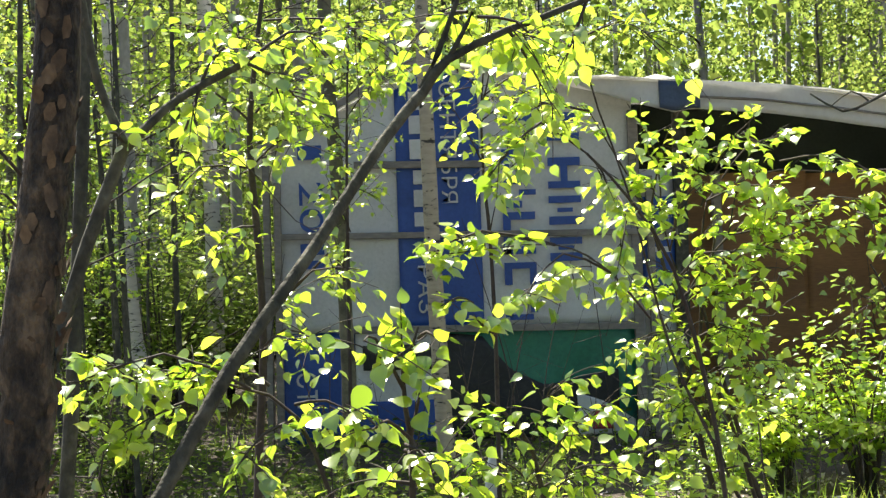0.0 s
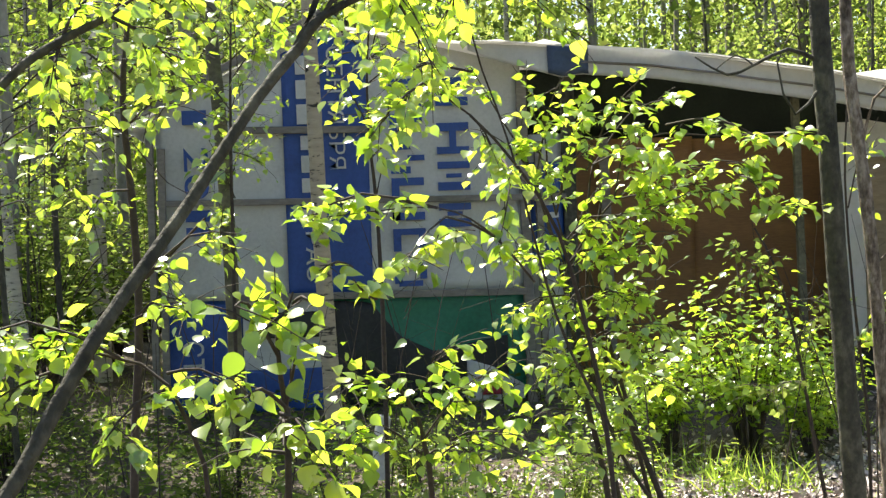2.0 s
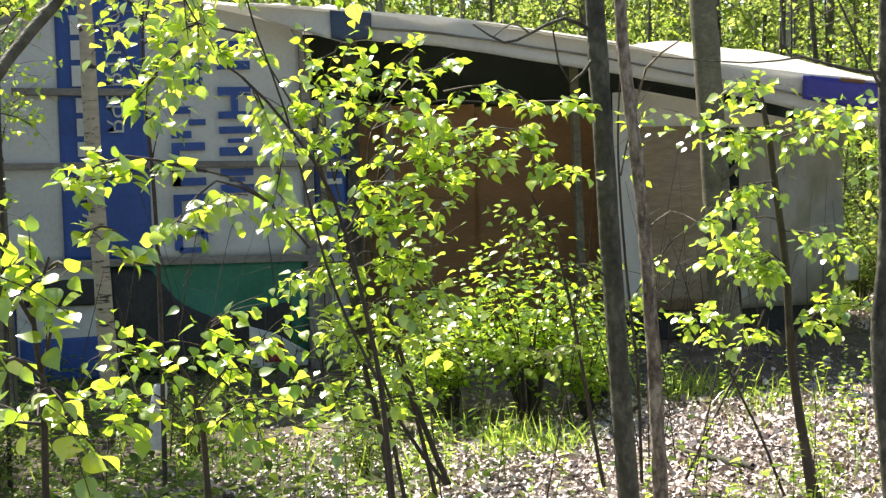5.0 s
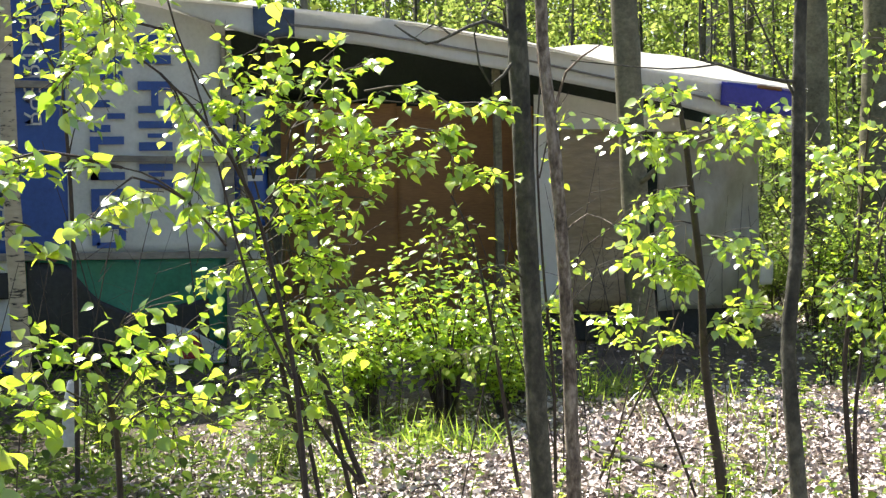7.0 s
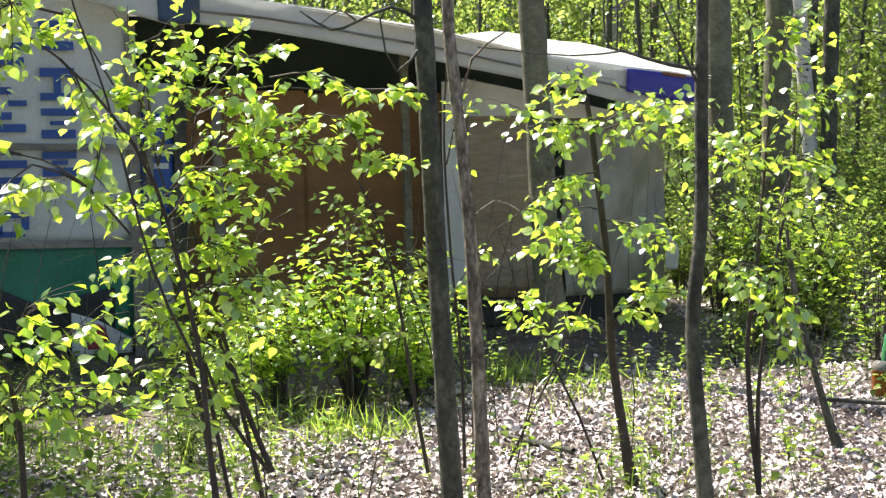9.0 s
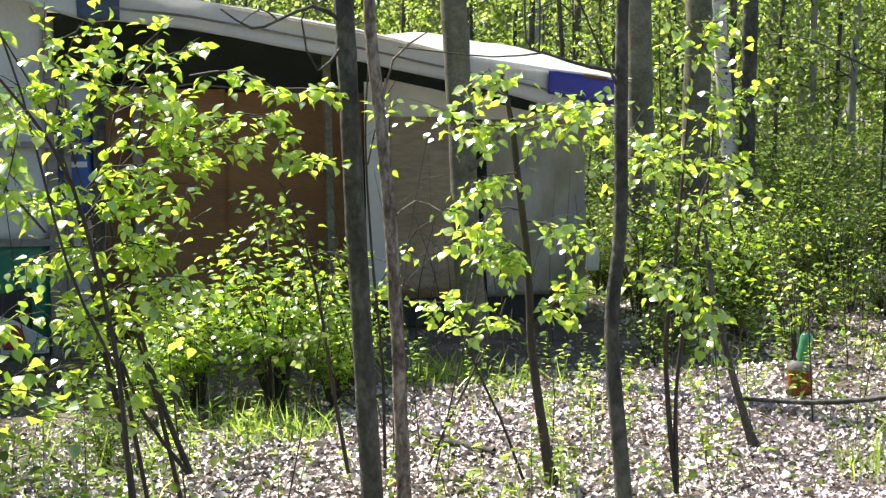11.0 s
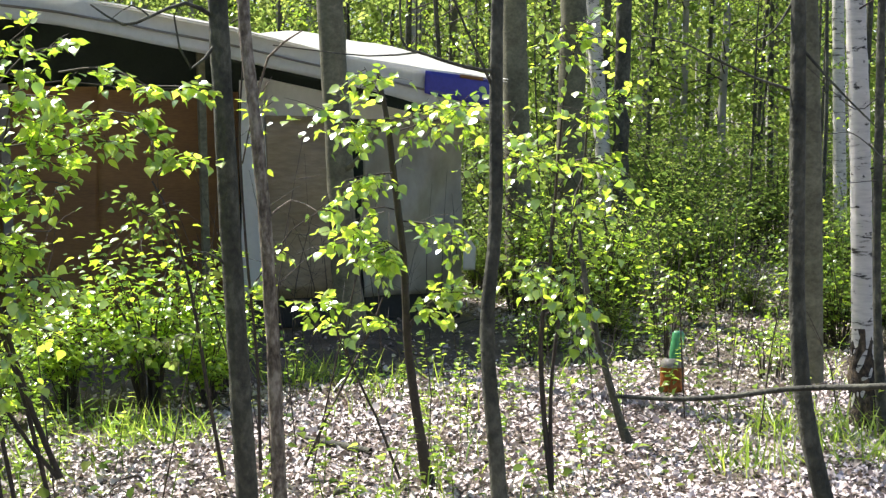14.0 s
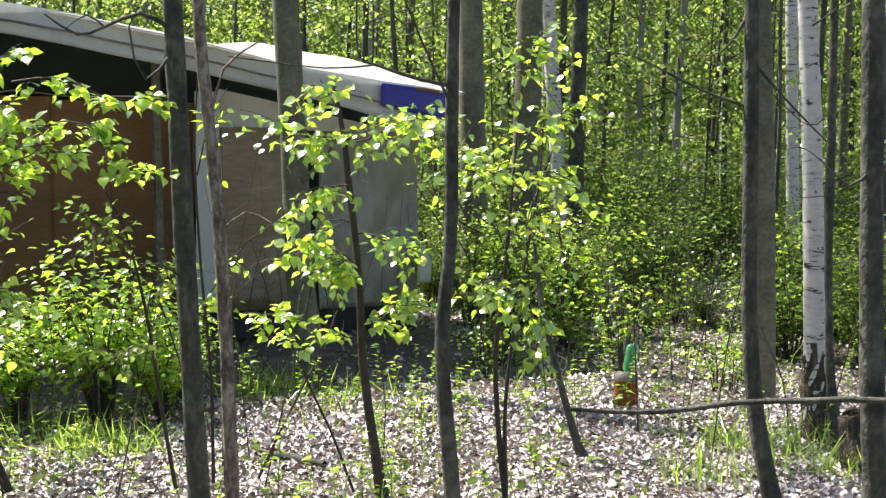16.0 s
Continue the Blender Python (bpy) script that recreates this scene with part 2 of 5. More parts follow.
def joined(arrays):
    vs, fs, o = [], [], 0
    for v, f in arrays:
        vs.append(v)
        fs.append(f + o)
        o += len(v)
    return np.vstack(vs), np.vstack(fs)


# leaf shapes: x across, y along, z up; triangles
def ovate(ys, ws, curl=0.10, fold=0.10):
    """A pointed leaf: rows of left edge, midrib and right edge between its foot and its tip."""
    v = [(0, 0, 0)]
    for y, w in zip(ys, ws):
        z = -curl * (y - 0.35) ** 2
        v += [(-w, y - 0.04, z + fold * w), (0, y, z), (w, y - 0.04, z + fold * w)]
    v.append((0, 1, -curl * 0.5))
    f = [(0, 2, 1), (0, 3, 2)]
    n = len(ys)
    for i in range(n - 1):
        p, q = 1 + 3 * i, 4 + 3 * i
        f += [(p, p + 1, q), (p + 1, q + 1, q), (p + 1, p + 2, q + 1), (p + 2, q + 2, q + 1)]
    p = 1 + 3 * (n - 1)
    f += [(p, p + 1, 3 * n + 1), (p + 1, p + 2, 3 * n + 1)]
    return np.array(v, float), np.array(f)


NEAR_LEAF = ovate([0.07, 0.20, 0.38, 0.56, 0.74, 0.89], [0.19, 0.35, 0.40, 0.34, 0.20, 0.07], 0.20, 0.16)
FALLEN_LEAF = ovate([0.42], [0.40], 0.5, 0.45)
LEAF_V, LEAF_F = ovate([0.18, 0.50, 0.80], [0.33, 0.37, 0.13], 0.22, 0.18)
SCRAP_V = np.array([(-0.28, 0, 0.0), (0.25, 0.06, 0.18), (0.5, 0.5, 0.0), (0.18, 1, 0.25), (-0.26, 0.92, 0.05), (-0.5, 0.42, 0.22)], float)
SCRAP_F = np.array([(0, 1, 2), (0, 2, 3), (0, 3, 4), (0, 4, 5)])
FAR_V = np.array([(0, 0, 0), (0.42, 0.45, 0.08), (0, 1, 0), (-0.42, 0.45, 0.08)], float)
FAR_F = np.array([(0, 1, 2), (0, 2, 3)])
BLADE_V = np.array([(-0.5, 0, 0), (0.5, 0, 0), (-0.4, 0.5, 0.10), (0.4, 0.5, 0.10), (0, 1, 0.40)], float)
BLADE_F = np.array([(0, 1, 3), (0, 3, 2), (2, 3, 4)])


def leaf_arrays(at, along, size, rng, shape=(LEAF_V, LEAF_F), flat=0.5, width=1.0):
    """Leaves at points, each lying along a direction and turned by chance about it (flat: 1 faces the sky)."""
    n = len(at)
    y = along / (np.linalg.norm(along, axis=1)[:, None] + 1e-9)
    up = rng.standard_normal((n, 3)) * (1 - flat) + np.array([0, 0, 1.0]) * flat
    x = np.cross(y, up)
    x /= np.linalg.norm(x, axis=1)[:, None] + 1e-9
    z = np.cross(x, y)
    V, F = shape
    s = np.broadcast_to(np.asarray(size, float), (n,))[:, None, None]
    w = width * rng.uniform(0.85, 1.1, n)[:, None, None]
    pts = at[:, None, :] + s * (V[None, :, 0:1] * w * x[:, None, :] + V[None, :, 1:2] * y[:, None, :] + V[None, :, 2:3] * rng.uniform(0.4, 2.0, n)[:, None, None] * z[:, None, :])
    f = F[None] + (np.arange(n) * len(V))[:, None, None]
    return pts.reshape(-1, 3), f.reshape(-1, F.shape[1])


LUSH = 2.4                                 # leaves on a twig, against the numbers below


def spray(rng, a, b, count, size, droop=0.12, spread=0.10, r=0.004):
    """A leafy twig from a to b with side shoots: (wood arrays, leaf points, leaf directions, leaf sizes)."""
    a, b = np.array(a, float), np.array(b, float)
    L = np.linalg.norm(b - a)
    mid = (a + b) / 2 + np.array([0, 0, droop * L]) + rng.standard_normal(3) * 0.05 * L
    wood = [tube_arrays([(*a, r), (*mid, r * 0.7), (*b, r * 0.3)], 0.10, 5)]
    at, dr, sz = [], [], []
    ax = (b - a) / (L + 1e-9)
    side = np.cross(ax, [0, 0, 1.0])
    side /= np.linalg.norm(side) + 1e-9
    left = int(count * LUSH)
    while left > 0:
        s = rng.uniform(0.15, 1.0)
        c = (1 - s) ** 2 * a + 2 * s * (1 - s) * mid + s * s * b
        d = ax * rng.uniform(-0.1, 0.9) + side * rng.uniform(-1, 1) + np.array([0, 0, rng.uniform(-0.55, 0.6)])
        d /= np.linalg.norm(d)
        R = spread * rng.uniform(0.7, 2.0)
        e = c + d * R - np.array([0, 0, 0.25 * R])
        wood.append(tube_arrays([(*c, r * 0.4), (*((c + e) / 2 + [0, 0, 0.06 * R]), r * 0.3), (*e, r * 0.2)], 0.06, 4))
        k = int(rng.integers(3, 8))
        left -= k
        big = rng.uniform(0.7, 1.15)
        for i in range(k):
            q = (i + 0.6) / k
            p = c + (e - c) * q
            v = d * 0.5 + np.cross(d, [0, 0, 1.0]) * (1 if i % 2 else -1) * rng.uniform(0.5, 1.2) + np.array([0, 0, rng.uniform(-1.1, 0.15)]) + rng.standard_normal(3) * 0.2
            at.append(p + v * 0.010 + rng.standard_normal(3) * 0.006)
            dr.append(v)
            sz.append(0.86 * size * big * rng.uniform(0.7, 1.1))
    return wood, at, dr, sz


def plant(name, label, category, stems, sprays, seed, bark, leaf=None, group="", leaf_size=0.055, sides=8, wobble=0.03, flat=0.68, twig=None, shape=None):
    """A tree or sapling: a stem with its limbs, and a crown of leafy twigs.
    stems: paths of (x, y, z, radius); sprays: (from, to, leaves, spread)."""
    rng = np.random.default_rng(seed)
    base = stems[0][0][:3]
    root = thing(name, label, category, group, "", base)
    for i, s in enumerate(stems):
        v, f = tube_arrays(s, 0.10, sides if i == 0 else 6, wobble, rng)
        raw("trunk" if i == 0 else "limb", v, f, bark, root, smooth=True)
    if len(stems) == 1 and category == "tree" and not sprays and sides < 20:
        p = smooth_path(stems[0], 0.1)
        for q in p[rng.integers(len(p) // 3, max(len(p) // 3 + 1, len(p) * 3 // 4), 3)]:
            d = rng.standard_normal(3) * np.array([1, 0.6, 0.2]) + np.array([0, 0, 0.25])
            d *= rng.uniform(0.4, 0.9) / np.linalg.norm(d)
            w, bend = min(q[3] * 0.16, 0.006), rng.standard_normal((2, 3)) * 0.05
            v, f = tube_arrays([(*q[:3], w), (*(q[:3] + d * 0.35 + bend[0]), w * 0.7), (*(q[:3] + d * 0.7 + bend[1]), w * 0.45), (*(q[:3] + d), w * 0.2)], 0.05, 5)
            raw("limb", v, f, M_TWIG, root, smooth=True)
    if sprays:
        wood, at, dr, sz = [], [], [], []
        for a, b, n, spread in sprays:
            w, p, d, s = spray(rng, a, b, n, leaf_size, spread=spread)
            wood += w
            at += p
            dr += d
            sz += s
        v, f = joined(wood)
        tagged(raw("brushwood", v, f, twig or M_TWIG, root, smooth=True), kind="stuff")
        v, f = leaf_arrays(np.array(at), np.array(dr), np.array(sz), rng, shape or NEAR_LEAF, flat)
        raw("crown", v, f, leaf or M_LEAF, root, "bright yellow-green young leaves", smooth=True)
    return root


def ground_z(x, y):
    s = np.clip((np.asarray(y, float) - 8.2) / 3.0, 0, 1)
    return 0.11 * s * s * (3 - 2 * s) + 0.025 * np.sin(1.3 * x + 0.7 * y) * np.sin(0.9 * y - 0.4 * x) + 0.012 * np.sin(4.1 * x) * np.sin(3.7 * y)


# ---------------------------------------------------------------- ground
gx = np.concatenate([[-700, -250, -90, -40, -20], np.arange(-10, 18.01, 0.2), [25, 45, 100, 260, 700]])
gy = np.concatenate([[-700, -250, -80, -30, -10], np.arange(-3, 22.01, 0.2), [30, 50, 100, 260, 900]])
GX, GY = np.meshgrid(gx, gy)
gv = np.stack([GX.ravel(), GY.ravel(), ground_z(GX, GY).ravel()], 1)
nx, ny = len(gx), len(gy)
ii, jj = np.meshgrid(np.arange(nx - 1), np.arange(ny - 1))
i0 = (jj * nx + ii).ravel()
gf = np.stack([i0, i0 + 1, i0 + nx + 1, i0 + nx], 1)
tagged(raw("ground", gv, gf, M_SOIL, smooth=True), "brown forest floor of soil and old leaves", "ground", kind="structure")

# ---------------------------------------------------------------- shelter


def sheet(name, x0, x1, lo, hi, y, mat, parent, label="", wave=0.008, thick=0.006, seed=0, nx=24, nz=14):
    """An upright cloth, film or board: lo, hi and y are numbers or functions of x; its face looks towards -y."""
    f = [q if callable(q) else (lambda x, q=q: q + 0 * x) for q in (lo, hi, y)]
    xs, ss = np.linspace(x0, x1, nx), np.linspace(0, 1, nz)
    X, S = np.meshgrid(xs, ss)
    Zc = f[0](X) * (1 - S) + f[1](X) * S
    k = seed * 1.7
    Yc = f[2](X) + wave * (np.sin(5.1 * X + k + 2.2 * S) * np.cos(3.3 * Zc + k) + 0.6 * np.sin(11 * X - 7 * Zc + k))
    front = np.stack([X.ravel(), Yc.ravel(), Zc.ravel()], 1)
    back = front + np.array([0, thick, 0])
    n = nx * nz
    I, J = np.meshgrid(np.arange(nx - 1), np.arange(nz - 1))
    a = (J * nx + I).ravel()
    fr = np.stack([a, a + 1, a + nx + 1, a + nx], 1)
    rim = np.concatenate([np.arange(nx), np.arange(1, nz) * nx + nx - 1, (nz - 1) * nx + np.arange(nx - 2, -1, -1), np.arange(nz - 2, 0, -1) * nx])
    nxt = np.roll(rim, -1)
    side = np.stack([nxt, rim, rim + n, nxt + n], 1)
    return raw(name, np.vstack([front, back]), np.vstack([fr, fr[:, ::-1] + n, side]), mat, parent, label, smooth=False)


def stick(name, a, b, w, d, mat, parent, label="", bevel=0.004):
    """A sawn batten or post from a to b, w across and d deep."""
    a, b = Vector(a), Vector(b)
    bm = bmesh.new()
    L = (b - a).length
    box(bm, (-w / 2, -d / 2, 0), (w / 2, d / 2, L), bevel)
    t = (b - a).normalized()
    yv = Vector((0, 1, 0))
    xv = yv.cross(t).normalized()
    yv = t.cross(xv)
    m = Matrix((xv, yv, t)).transposed().to_4x4()
    bmesh.ops.transform(bm, matrix=Matrix.Translation(a) @ m, verts=bm.verts[:])
    return part(name, bm, mat, parent, label, smooth=False)


def word(text, at, height, length, mat, parent, name="lettering", y=0.0):
    """Letters that read downwards, their tops towards +x, cut flat out of the cloth's plane."""
    cu = bpy.data.curves.new(name, "FONT")
    cu.body, cu.size, cu.extrude, cu.fill_mode = text, 1.0, 0.003, "BOTH"
    tmp = new(name, cu)
    bpy.context.view_layer.update()
    me = bpy.data.meshes.new_from_object(tmp.evaluated_get(bpy.context.evaluated_depsgraph_get()))
    bpy.data.objects.remove(tmp)
    bm = bmesh.new()
    bm.from_mesh(me)
    bmesh.ops.remove_doubles(bm, verts=bm.verts[:], dist=1e-6)
    xs, ys = [v.co.x for v in bm.verts], [v.co.y for v in bm.verts]
    for v in bm.verts:
        u, w = (v.co.x - min(xs)) / (max(xs) - min(xs)), (v.co.y - min(ys)) / (max(ys) - min(ys))
        v.co = Vector((at[0] + w * height, at[1] - v.co.z, at[2] - u * length))
    return part(name, bm, mat, parent, smooth=False)


def bars(spans, x0, x1, y, mat, parent):
    for a, b in spans:
        bm = bmesh.new()
        box(bm, (x0, y - 0.002, b), (x1, y + 0.002, a), 0)
        part("printed_bar", bm, mat, parent, smooth=False)


FY = 10.4                                  # the banner front
shelter = thing("shelter", "makeshift forest shelter of old banners, battens, plywood and tarpaulin", "shelter", at=(2.0, FY, 0.1))
XL, XR, ZB = -1.21, 1.37, 0.10
top = lambda x: np.interp(x, [-1.21, -0.06, 0.3, 0.9, 1.4], [2.25, 2.84, 2.76, 2.63, 2.50])
banner = sheet("upper_banner", XL, XR, 0.90, lambda x: top(x) - 0.015, FY, M_BANNER, shelter, "grey-white printed banner cloth", 0.010, nx=40, nz=24)
stripe = sheet("blue_stripe", -0.32, 0.275, 0.90, lambda x: top(x) - 0.09, FY - 0.016, M_BLUE, banner, "blue stripe of the banner", 0.004, 0.003, nx=16, nz=24)
word("СЕНТЯБРЯ", (0.0, FY - 0.035, 2.66), 0.115, 0.86, M_BANNER, banner)
bars([(2.6, 2.47), (2.43, 2.30), (2.26, 2.12)], -0.22, -0.12, FY - 0.035, M_BANNER, banner)
bars([(2.04, 1.94), (1.90, 1.78), (1.74, 1.64), (1.52, 1.42)], -0.20, -0.10, FY - 0.035, M_BANNER, banner)
word("РАЗ", (-0.19, FY - 0.035, 1.36), 0.11, 0.34, M_BANNER, banner)
word("20", (-1.02, FY - 0.03, 1.98), 0.17, 0.36, M_BLUE, banner)
bars([(2.24, 2.14)], -1.02, -0.85, FY - 0.03, M_BLUE, banner)
bars([(1.54, 1.46), (1.42, 1.36)], -1.02, -0.85, FY - 0.03, M_BLUE, banner)
# a name in large print, as plain bars
bars([(2.42, 2.36), (2.27, 2.22), (2.17, 2.11), (1.72, 1.665), (1.475, 1.42), (1.36, 1.315)], 0.43, 0.66, FY - 0.03, M_BLUE, banner)
bars([(1.97, 1.92), (1.80, 1.75)], 0.43, 0.57, FY - 0.03, M_BLUE, banner)
bars([(1.88, 1.84)], 0.55, 0.67, FY - 0.03, M_BLUE, banner)
bars([(2.11, 2.02), (1.665, 1.42), (1.315, 1.20), (1.08, 0.97)], 0.43, 0.485, FY - 0.03, M_BLUE, banner)
bars([(1.315, 1.20), (1.10, 1.0)], 0.61, 0.66, FY - 0.03, M_BLUE, banner)
bars([(1.12, 1.08), (0.99, 0.95)], 0.46, 0.63, FY - 0.03, M_BLUE, banner)
bars([(2.42, 2.36), (2.28, 2.22), (2.10, 2.04), (1.93, 1.88), (1.825, 1.775), (1.68, 1.62), (1.53, 1.48), (1.42, 1.36)], 0.76, 0.99, FY - 0.03, M_BLUE, banner)
bars([(2.04, 1.93)], 0.85, 0.90, FY - 0.03, M_BLUE, banner)
bars([(1.74, 1.71), (1.47, 1.44)], 0.82, 0.93, FY - 0.03, M_BLUE, banner)
# lower sheets
low = sheet("lower_banner", XL + 0.03, -0.66, ZB, 0.90, FY + 0.01, M_BLUE, shelter, "blue printed banner with pale letters", 0.02)
word("СТА", (-1.08, FY - 0.03, 0.62), 0.15, 0.34, M_BANNER, low)
low = sheet("lower_banner", -0.655, -0.02, ZB, 0.90, FY + 0.01, M_BANNER, shelter, "grey-white banner with dark and blue print", 0.02, seed=2)
sheet("dark_print", -0.60, -0.10, 0.62, 0.80, FY - 0.03, M_BLACK, low, "", 0.015, 0.003, seed=3)
sheet("blue_print", -0.64, -0.05, ZB, 0.40, FY - 0.03, M_BLUE, low, "", 0.015, 0.003, seed=3)
low = sheet("lower_banner", -0.015, XR - 0.02, ZB, 0.89, FY + 0.01, M_GREEN, shelter, "green banner with dark shapes", 0.02, seed=4)
dk = lambda x: np.interp(x, [-0.01, 0.25, 0.45, 0.7, 1.2], [0.87, 0.85, 0.60, 0.48, 0.58])
sheet("dark_print", -0.01, 1.22, ZB + 0.01, dk, FY - 0.035, M_BLACK, low, "dark picture on the green banner", 0.012, 0.003, seed=4)
sheet("pale_print", 0.92, 1.33, ZB + 0.02, lambda x: np.interp(x, [0.92, 1.1, 1.33], [0.42, 0.36, 0.22]), FY - 0.06, M_BANNER, low, "", 0.012, 0.003, seed=4)
sheet("red_print", 1.02, 1.17, 0.16, lambda x: 0.16 + 0.17 * np.sqrt(np.clip(1 - ((x - 1.095) / 0.08) ** 2, 0, 1)), FY - 0.075, M_RED, low, "dull red shape", 0.004, 0.003, seed=4)
side = sheet("side_banner", 1.41, 1.66, ZB, 2.0, FY + 0.05, M_BANNER, shelter, "narrow strip of pale banner", 0.012, seed=5, nx=8)
sheet("blue_print", 1.42, 1.655, 1.08, 1.80, FY + 0.02, M_BLUE, side, "", 0.012, 0.003, seed=5, nx=8)
bars([(1.53, 1.49), (1.44, 1.40)], 1.46, 1.62, FY + 0.0, M_BANNER, side)
# battens and posts
stick("batten", (-0.62, FY - 0.045, 2.09), (0.30, FY - 0.045, 2.07), 0.05, 0.03, M_BATTEN, shelter)
stick("batten", (XL, FY - 0.05, 1.595), (XR + 0.3, FY - 0.05, 1.55), 0.045, 0.03, M_BATTEN, shelter)
stick("batten", (-0.70, FY - 0.05, 0.915), (XR, FY - 0.05, 0.885), 0.05, 0.03, M_BATTEN, shelter)
stick("post", (-1.27, FY - 0.02, 0.05), (-1.25, FY - 0.02, 2.2), 0.05, 0.06, M_BATTEN, shelter)
stick("post", (-1.20, FY - 0.05, 0.05), (-1.17, FY - 0.05, 1.98), 0.05, 0.04, M_BATTEN, shelter)
stick("post", (XR + 0.02, FY - 0.02, 0.05), (XR, FY - 0.02, 2.42), 0.07, 0.06, M_BATTEN, shelter)
stick("post", (XR + 0.13, FY + 0.0, 0.05), (XR + 0.11, FY + 0.0, 1.95), 0.05, 0.05, M_BATTEN, shelter)
stick("post", (1.70, FY + 0.02, 0.05), (1.71, FY + 0.02, 2.55), 0.09, 0.09, M_BARK, shelter, "dark round-edged corner post")
stick("rafter", (-1.30, FY - 0.03, 2.22), (-0.02, FY - 0.03, 2.90), 0.05, 0.05, M_BATTEN, shelter)
# roof: one sheet, folded down over its front edge
RY = 10.05
rtop = lambda x: np.interp(x, [-1.4, -0.06, 0.9, 1.34, 1.75, 2.69, 3.5, 4.37, 5.0, 5.7], [2.14, 2.83, 2.65, 2.62, 2.58, 2.50, 2.38, 2.19, 2.11, 2.05])
rlow = lambda x: np.interp(x, [0.95, 1.1, 1.38, 1.62, 1.75, 2.29, 3.5, 4.44, 5.32, 5.7], [2.60, 2.53, 2.44, 2.37, 2.39, 2.34, 2.16, 1.97, 1.77, 1.71])


def roof_sheet():
    xs, ys = np.linspace(-1.45, 5.75, 90), np.linspace(0, 1, 30)
    X, S = np.meshgrid(xs, ys)
    F = np.clip((X - 0.5) / 0.6, 0, 1)
    Yc = (FY - 0.08) * (1 - F) + RY * F + S * 4.0
    hump = 0.30 * np.exp(-((X - 4.85) / 0.95) ** 4) * np.sin(np.pi * np.clip(S * 1.3, 0, 1))
    hump = hump + 0.05 * np.exp(-((X - 1.5) / 0.7) ** 4) * np.sin(np.pi * np.clip(S * 5, 0, 1)) * (1 + 0.5 * np.sin(17 * X))
    Zc = rtop(X) + hump - 0.10 * S * (1 - np.clip((X - 3.5) / 1.0, 0, 1)) + 0.012 * np.sin(9 * X + 5 * S) * np.sin(13 * S)
    v = np.stack([X.ravel(), Yc.ravel(), Zc.ravel()], 1)
    I, J = np.meshgrid(np.arange(89), np.arange(29))
    a = (J * 90 + I).ravel()
    f = np.stack([a, a + 1, a + 91, a + 90], 1)
    n = len(v)
    ob = raw("roof", np.vstack([v, v - np.array([0, 0, 0.02])]), np.vstack([f, f[:, ::-1] + n]), M_TARP, shelter, "white tarpaulin roof")
    return ob


roof_sheet()
fascia = sheet("fascia", 0.98, 5.72, rlow, lambda x: rtop(x) + 0.01, lambda x: RY + 0.03 + 0.06 * np.sin(2.3 * x), M_TARP, shelter, "white tarpaulin hanging over the roof edge", 0.014, 0.01, seed=6, nx=90, nz=8)
fas = lambda x, s: rlow(x) * (1 - s) + rtop(x) * s
fy = lambda d: (lambda x: RY + 0.03 + 0.06 * np.sin(2.3 * x) - d)
sheet("hem", 1.75, 5.70, lambda x: fas(x, 0.40), lambda x: fas(x, 0.40) + 0.016, fy(0.02), M_BATTEN, fascia, "dark seam of the roof edge", 0.014, 0.008, seed=6, nx=90, nz=3)
sheet("blue_print", 1.52, 1.80, lambda x: fas(x, 0.02), lambda x: fas(x, 0.97), fy(0.022), M_SLATE, fascia, "", 0.014, 0.004, seed=6, nx=8, nz=6)
sheet("ochre_print", 5.30, 5.52, lambda x: fas(x, 0.90), lambda x: fas(x, 0.985), fy(0.045), M_PLY, fascia, "faded ochre print", 0.014, 0.004, seed=6, nx=8, nz=3)
sheet("blue_print", 5.00, 5.70, lambda x: fas(x, 0.33), lambda x: fas(x, 0.97), fy(0.03), M_DEEP, fascia, "violet-blue printed patch", 0.014, 0.004, seed=6, nx=14, nz=6)
# dark sheets put in for the shade inside, plywood, plastic
sheet("inner_shade_sheet", 1.3, 5.6, 0.05, lambda x: rtop(x) - 0.2, 12.2, M_SHADE, shelter, "dark sheet standing in for the shade inside", 0.01)
sheet("roof_shade_sheet", 1.3, 5.6, lambda x: rlow(x) - 0.30, lambda x: rtop(x) - 0.05, 11.4, M_SHADE, shelter, "dark sheet standing in for the shade under the roof", 0.01)
PY = 11.0
sheet("plywood", 1.78, 2.7525, 0.12, 1.97, PY, M_PLY, shelter, "orange-brown plywood board", 0.003, 0.015, seed=7)
sheet("plywood", 2.753, 3.86, 0.12, 1.95, PY, M_PLY, shelter, "orange-brown plywood board", 0.003, 0.015, seed=7)
stick("post", (3.42, 10.45, 0.05), (3.38, 10.45, 2.25), 0.055, 0.05, M_ASPEN, shelter, "barked pole under the roof")
stick("post", (2.08, 10.9, 0.05), (2.05, 10.9, 1.98), 0.07, 0.04, M_BATTEN, shelter)
sheet("white_drape", 3.70, 3.90, 0.36, 2.02, 10.50, M_TARP, shelter, "pale tarpaulin drape", 0.02, seed=9, nx=8)
sheet("top_strip", 3.88, 5.55, 1.74, lambda x: np.interp(x, [3.88, 5.55], [2.05, 1.72]), 10.55, M_TARP, shelter, "pale strip under the roof", 0.012, seed=9)
sheet("plastic_sheet", 3.90, 4.50, 0.36, 1.76, 10.52, M_WOODFILM, shelter, "milky plastic sheet over wood", 0.02, seed=10)
sheet("plastic_sheet", 4.72, 5.62, 0.34, 1.75, 10.56, M_FILM, shelter, "crumpled milky plastic sheet", 0.045, seed=11, nx=40, nz=30)
